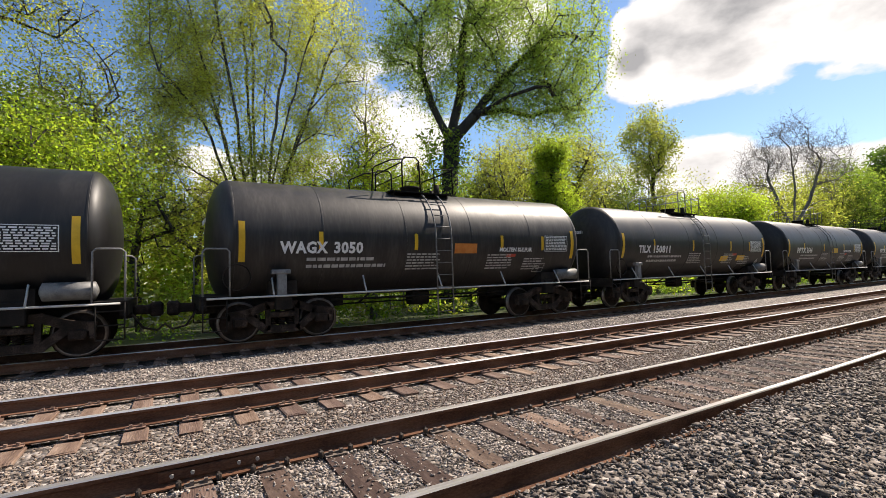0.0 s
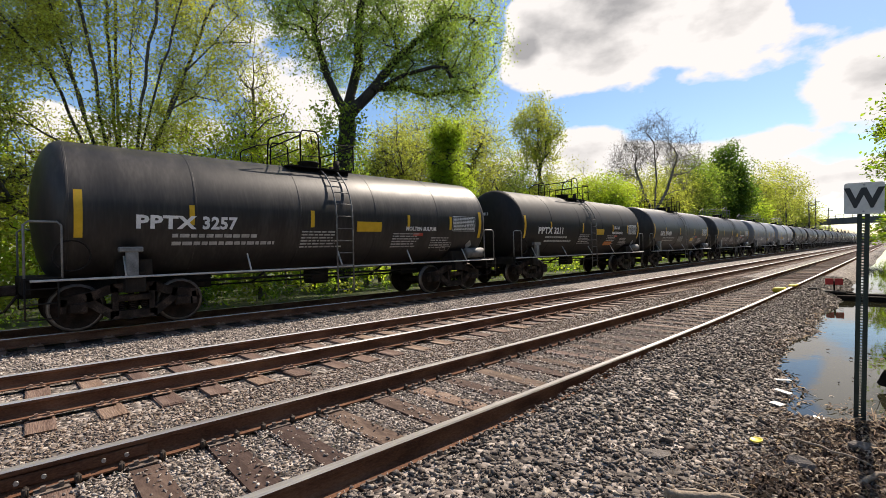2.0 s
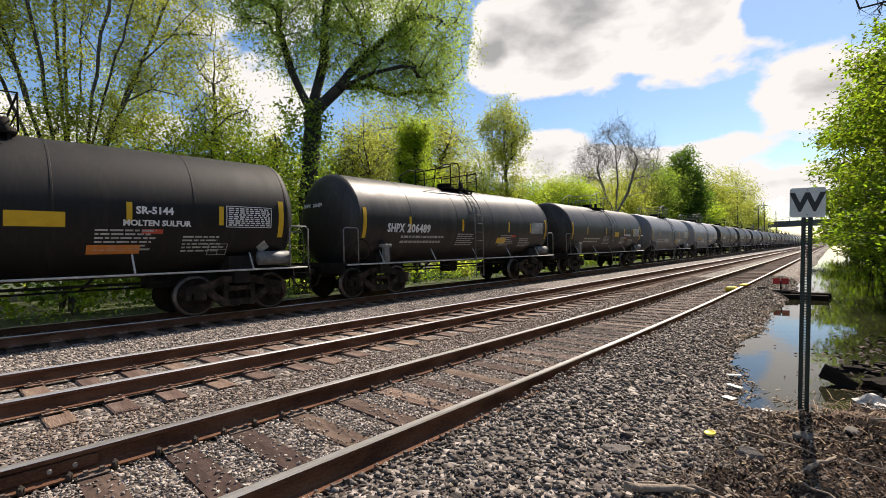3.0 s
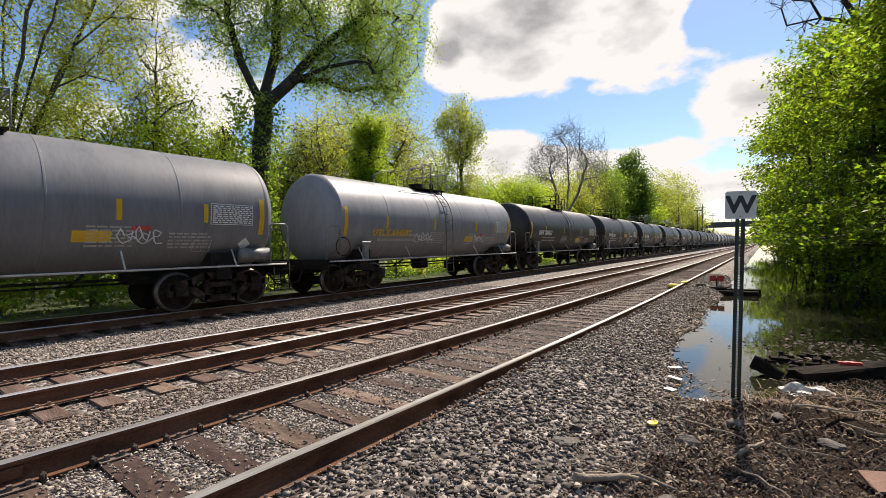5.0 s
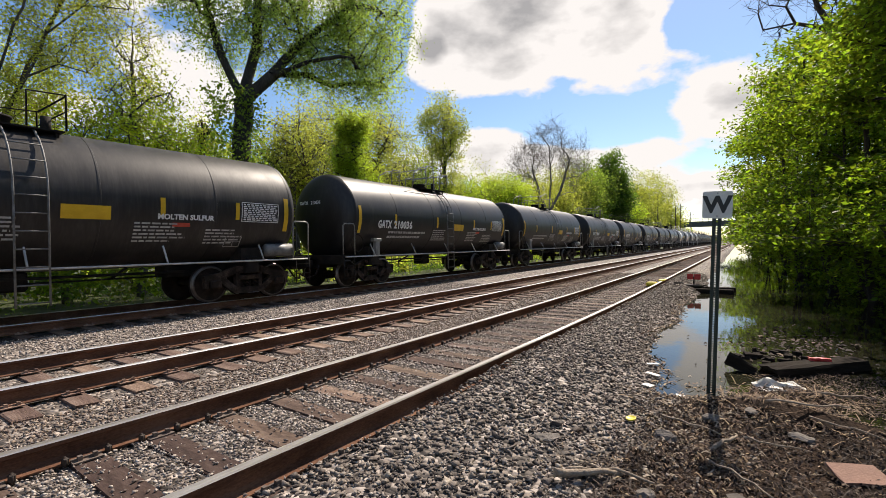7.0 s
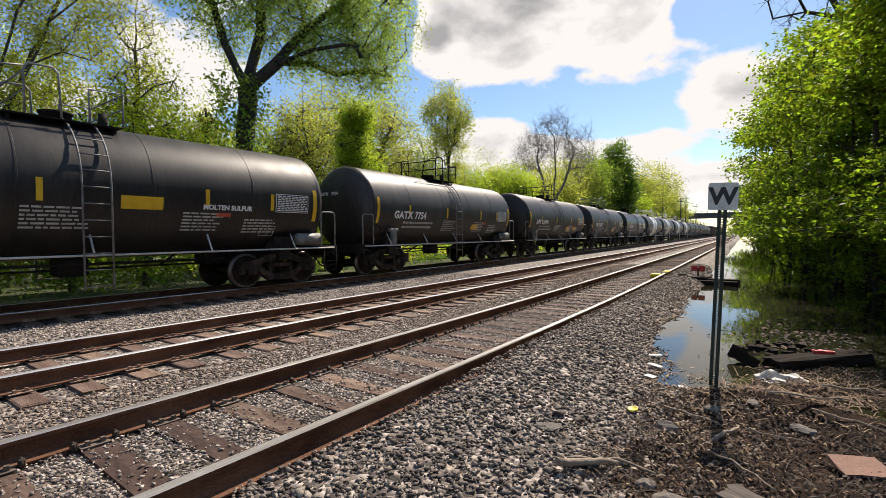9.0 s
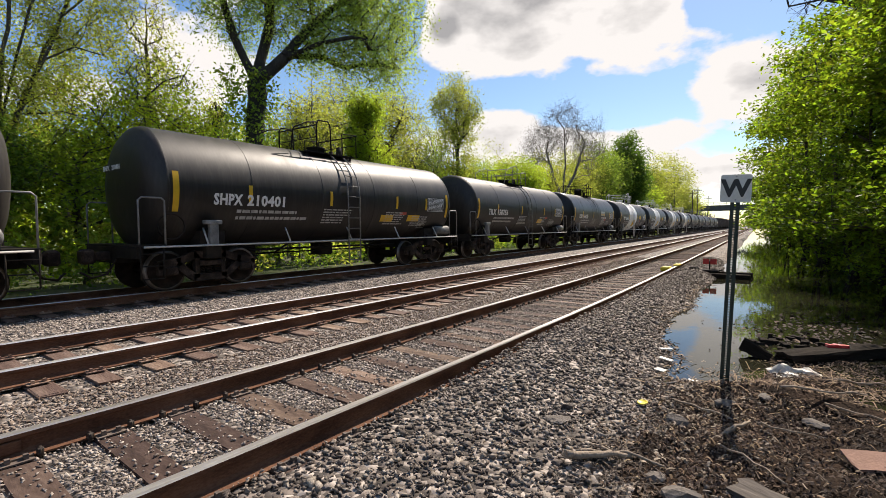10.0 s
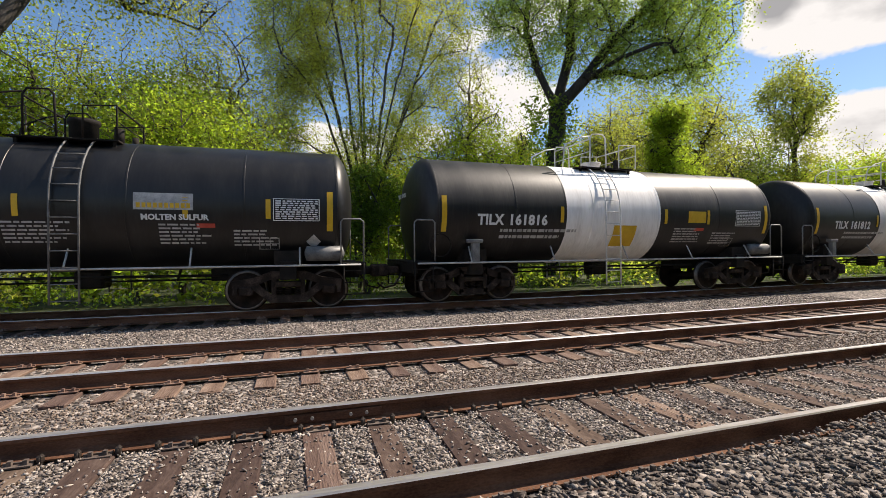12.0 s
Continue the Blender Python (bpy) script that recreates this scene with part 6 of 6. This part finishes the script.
M["terracotta"] = material("faded_terracotta_board", [(0.2, 0.105, 0.075), (0.3, 0.17, 0.125)], 4, 0.85, bump=0.2)
M["lid_yellow"] = material("yellow_plastic", [(0.62, 0.5, 0.03), (0.75, 0.62, 0.06)], 5, 0.4)
M["grey_plank"] = material("weathered_grey_plank", [(0.045, 0.036, 0.03), (0.085, 0.07, 0.06), (0.13, 0.11, 0.095)], 4, 0.9, bump=0.4, bump_scale=24, stretch=(0.4, 2, 1))
M["slab"] = material("grey_flat_stone", [(0.07, 0.058, 0.05), (0.14, 0.118, 0.102), (0.22, 0.19, 0.167)], 4, 0.85, bump=0.4)


def laid(name, x, y, lift, label, category, rz=0.0, rx=0.0, ry=0.0, group=""):
    ob = tagged(new(name), label, category, group)
    ob.matrix_basis = pose(x, y, max(ground_z(x, y), WATER_Z if y > 6.2 else -9) + lift, rx, ry, rz)
    return ob


def rough_block(bm, sx, sy, sz, rnd, cuts=3):
    box(bm, -sx / 2, sx / 2, -sy / 2, sy / 2, 0, sz)
    bmesh.ops.subdivide_edges(bm, edges=bm.edges[:], cuts=cuts, use_grid_fill=True)
    for v in bm.verts:
        v.co += Vector((rnd.gauss(0, sx * 0.018), rnd.gauss(0, sy * 0.03), rnd.gauss(0, sz * 0.06)))


def build_debris():
    rnd = random.Random(55)
    # yellow lid
    lid = laid("lid", -1.065, 4.3, 0.03, "small round yellow plastic lid lying on the stones", "lid", rx=8, ry=-5)
    bm = bmesh.new()
    disc_profile(bm, [(0.0, 0.015), (0.0, 0.04), (0.009, 0.045), (0.013, 0.043), (0.013, 0.037), (0.009, 0.033), (0.009, 0.008)], "x", 20)
    bmesh.ops.rotate(bm, verts=bm.verts, cent=(0, 0, 0), matrix=Matrix.Rotation(-math.pi / 2, 3, "Y"))
    bmesh.ops.recalc_face_normals(bm, faces=bm.faces)
    part("cap", bm, M["lid_yellow"], lid)
    # the heavy dark timber with stones on it
    tm = laid("old_timber", 0.36, 7.4, -0.02, "heavy dark old timber lying at the water's edge", "timber", rz=50)
    bm = bmesh.new()
    rough_block(bm, 1.45, 0.26, 0.15, rnd)
    part("beam", bm, M["old_timber"], tm)
    rag = laid("red_rag", 0.42, 7.55, 0.11, "small crumpled red rag on the dark timber", "rag", rz=15)
    bm = bmesh.new()
    rough_block(bm, 0.22, 0.09, 0.05, rnd, 4)
    part("cloth", bm, M["derail_red"], rag)
    wedge = laid("broken_board", -0.42, 7.0, 0.0, "dark broken board sticking out of the water", "board", rz=-20, ry=24)
    bm = bmesh.new()
    rough_block(bm, 0.34, 0.05, 0.16, rnd, 2)
    part("board", bm, M["old_timber"], wedge)
    drift = laid("drift_board", -0.75, 6.15, 0.0, "thin dark plank half afloat in the pool", "board", rz=-12)
    bm = bmesh.new()
    rough_block(bm, 0.5, 0.06, 0.03, rnd, 2)
    part("board", bm, M["old_timber"], drift)
    # plastic sheet
    for x, y, sx, sy, sz, rz in ((-0.1, 6.35, 0.42, 0.3, 0.13, 20), (0.12, 6.5, 0.3, 0.22, 0.1, -35), (-0.02, 6.02, 0.3, 0.12, 0.05, 10)):
        sheet = laid("plastic_sheet", x, y, -0.02, "crumpled dirty white plastic sheet on the soil", "plastic sheet", rz=rz, group="scraps of plastic")
        bm = bmesh.new()
        bmesh.ops.create_icosphere(bm, subdivisions=3, radius=0.5)
        for v in bm.verts:
            k = 0.8 + 0.5 * noise.noise(v.co * 4 + Vector((x * 9, y, 0))) + 0.25 * abs(noise.noise(v.co * 9))
            v.co = Vector((v.co.x * sx * k, v.co.y * sy * k, max(v.co.z, -0.1) * sz * k * 2))
        part("film", bm, M["plastic"], sheet, smooth=False)
    for x, y, sx, sy, rz in ((-1.02, 5.85, 0.2, 0.13, 30), (-1.2, 5.6, 0.12, 0.1, 80), (-0.85, 5.5, 0.1, 0.05, 10), (-1.25, 6.1, 0.16, 0.05, -20), (-1.35, 6.6, 0.18, 0.05, 50)):
        scrap = laid("paper_scrap", x, y, 0.035, "pale scrap of wet paper at the water's edge", "paper", rz=rz, rx=6, ry=4, group="scraps of paper")
        bm = bmesh.new()
        rough_block(bm, sx, sy, 0.008, rnd, 3)
        part("sheet", bm, M["plastic"], scrap)
    # terracotta board at the corner, flat stones
    brd = laid("broken_tile", 0.43, 4.12, 0.03, "broken faded terracotta tile on the soil", "tile", rz=28, rx=14)
    bm = bmesh.new()
    rough_block(bm, 0.3, 0.19, 0.02, rnd, 2)
    part("slab", bm, M["terracotta"], brd)
    for x, y, sx, sy, sz, rz in ((-0.78, 4.15, 0.24, 0.11, 0.07, -12), (-0.52, 3.02, 0.24, 0.15, 0.07, 20), (-0.7, 3.15, 0.12, 0.1, 0.05, 60), (-0.48, 4.75, 0.18, 0.1, 0.06, 25), (-0.2, 5.0, 0.14, 0.1, 0.04, 70),
                                 (0.15, 4.7, 0.18, 0.12, 0.05, -30), (-1.5, 3.5, 0.2, 0.14, 0.04, 33)):
        st = laid("flat_stone", x, y, 0.015, "flat grey-brown stone lying on the soil", "stone", rz=rz, group="flat stones")
        bm = bmesh.new()
        bmesh.ops.create_icosphere(bm, subdivisions=2, radius=0.5)
        for v in bm.verts:
            k = 0.85 + 0.5 * noise.noise(v.co * 2.2 + Vector((x * 7, y * 3, 0)))
            v.co = Vector((v.co.x * sx * k * 1.2, v.co.y * sy * k * 1.2, max(v.co.z, -0.3) * sz * k * 1.5))
        part("stone", bm, M["slab"], st)
    plank = laid("weathered_plank", -0.05, 3.2, 0.0, "short weathered grey plank half sunk in the soil", "plank", rz=-28, rx=3)
    bm = bmesh.new()
    rough_block(bm, 0.5, 0.2, 0.045, rnd, 3)
    part("board", bm, M["grey_plank"], plank)
    # stones lying on and round the old timber
    for k in range(26):
        x, y = 0.05 + rnd.gauss(0, 0.3), 7.95 + rnd.gauss(0, 0.35)
        st = laid("shore_stone", x, y, -0.01, "dark wet stone on the muddy shore", "stone", rz=rnd.uniform(0, 180), group="shore stones")
        bm = bmesh.new()
        rough_block(bm, rnd.uniform(0.06, 0.16), rnd.uniform(0.05, 0.1), rnd.uniform(0.03, 0.08), rnd, 1)
        part("stone", bm, M["old_timber"], st)
    # sticks
    for x, y, length, r, rz, ry in ((-0.35, 4.28, 0.34, 0.02, 62, -6), (-0.62, 4.5, 0.5, 0.011, -18, 2), (-1.05, 3.12, 0.5, 0.03, 48, 6), (-0.92, 3.28, 0.5, 0.015, 4, 2), (-1.06, 3.15, 0.3, 0.016, 40, 4), (-2.0, 8.9, 0.42, 0.012, 60, 3),
                                    (-0.2, 3.6, 0.5, 0.009, -40, 3), (0.2, 5.2, 0.7, 0.012, 30, 4), (0.5, 5.0, 0.6, 0.01, -15, 5), (-1.15, 5.0, 0.3, 0.008, 70, 2), (0.0, 4.4, 0.4, 0.008, 10, 3), (0.6, 6.3, 0.8, 0.014, 40, 8)):
        stick = laid("stick", x, y, 0.045, "dry bleached broken stick on the ground", "stick", rz=rz, ry=ry, group="dry sticks")
        bm = bmesh.new()
        n = 6
        pts = [(length * (i / n - 0.5), rnd.gauss(0, 0.012), rnd.gauss(0, 0.006)) for i in range(n + 1)]
        tube(bm, pts, [r * (1 - 0.5 * i / n) for i in range(n + 1)], 6)
        part("wood", bm, M["dead_wood"], stick)
    # straw, twigs and leaf litter
    def litter(name, count, mat, wide, long, label, where, seed):
        r2 = random.Random(seed)
        bm2 = []
        faces = []
        for _ in range(count):
            x, y = where(r2)
            z = ground_z(x, y)
            if z < WATER_Z and y > 5.8:
                z = WATER_Z
            a, t = r2.uniform(0, math.tau), r2.gauss(0, 0.22)
            ln, w = long * r2.uniform(0.4, 1.4), wide * r2.uniform(0.6, 1.3)
            d = Vector((math.cos(a) * math.cos(t), math.sin(a) * math.cos(t), math.sin(t)))
            s = Vector((-math.sin(a), math.cos(a), r2.gauss(0, 0.3))) * w
            p = Vector((x, y, z + r2.uniform(-0.004, 0.022)))
            o = len(bm2)
            bm2 += [p - s, p + s, p + d * ln * 0.5 + s + Vector((0, 0, 0.012)), p + d * ln * 0.5 - s + Vector((0, 0, 0.012)), p + d * ln]
            faces += [(o, o + 1, o + 2, o + 3), (o + 3, o + 2, o + 4)]
        me = bpy.data.meshes.new(name)
        me.from_pydata(bm2, [], faces)
        tagged(part_mesh(name, me, mat), label, "litter", kind="stuff")

    def bank_spot(r2):
        while True:
            x, y = r2.uniform(-1.2, 3.2), r2.uniform(2.0, 7.4)
            if x > -1.05 + 0.25 * noise.noise((x * 2, y * 2, 1)) and (y < 5.8 or x > -0.25):
                return x, y

    def heap(cx, cy, sx, sy):
        return lambda r2: (r2.gauss(cx, sx), r2.gauss(cy, sy))

    litter("leaf_litter", 19000, M["litter_leaf"], 0.008, 0.03, "brown dead leaves and bark crumbs on the soil", bank_spot, 1)
    litter("twigs", 3600, M["twig"], 0.0032, 0.10, "small brown twigs scattered on the soil", bank_spot, 2)
    litter("dry_straw", 1500, M["straw"], 0.005, 0.13, "dry straw-coloured grass stems on the bank", heap(-0.1, 5.45, 0.45, 0.3), 3)
    litter("dry_straw", 700, M["straw"], 0.0035, 0.2, "dry straw-coloured grass stems on the bank", heap(0.45, 6.2, 0.4, 0.4), 4)
    litter("wood_chips", 1500, M["straw"], 0.007, 0.04, "broken brown wood chips on the dark soil", heap(-0.55, 4.2, 0.4, 0.8), 6)
    litter("wood_chips", 650, M["dead_wood"], 0.009, 0.05, "pale broken wood chips on the soil", heap(-0.7, 4.6, 0.3, 0.7), 11)
    litter("dry_straw", 160, M["twig"], 0.004, 0.2, "dry brown stems on the bank", heap(-0.95, 3.2, 0.2, 0.2), 5)
    litter("dry_straw", 700, M["straw"], 0.0028, 0.08, "dry straw-coloured grass stems on the bank", bank_spot, 6)

    def shore(r2):
        y = r2.uniform(5.4, 15)
        return water_edge(y) + bend(y) - 0.1 + r2.gauss(0, 0.07), y
    litter("shore_litter", 260, M["straw"], 0.012, 0.1, "pale wood chips and scraps along the waterline", shore, 7)
    litter("shore_litter", 150, M["twig"], 0.01, 0.12, "dark wood scraps along the waterline", shore, 8)

    def debris_shore(r2):
        return r2.gauss(0.2, 0.5), r2.gauss(9.0, 1.0)
    litter("shore_litter", 300, M["litter_leaf"], 0.02, 0.08, "dark drift and bark on the muddy shore", debris_shore, 9)


build_debris()

# ---- what moves ----


def car_pose(centre, half, t):
    """The wagon's pose on its track: both bogies ride the bend."""
    y = centre - SPEED * t
    b = half - 0.9
    xa, xb = bend(y - b), bend(y + b)
    return Matrix.Translation((TRAIN_TRACK + (xa + xb) / 2, y, RAIL_TOP)) @ Matrix.Rotation(-math.atan2(xb - xa, 2 * b), 4, "Z")


def motions():
    for car, centre, half, *_ in CARS:
        walk(car, [(0.5 * i, car_pose(centre, half, 0.5 * i)) for i in range(25)])
    # the wheels of the wagons that pass close by roll on their rails
    for car, centre, half, paint, *_ in CARS:
        if centre > 290:
            continue
        for w in [o for b in car.children for o in b.children if o.name.startswith("wheelset")]:
            at = Matrix.Translation(w.location)
            first = max((centre - 40) / SPEED, 0.0)
            last = min((centre + 20) / SPEED, 12.0)
            steps = [0.0] + [i / FPS for i in range(1, 12 * FPS) if first < i / FPS < last] + [12.0]
            walk(w, [(t, at @ Matrix.Rotation(SPEED * min(max(t - first, 0.0), max(last - first, 0.0)) / 0.457, 4, "X")) for t in steps])


motions()
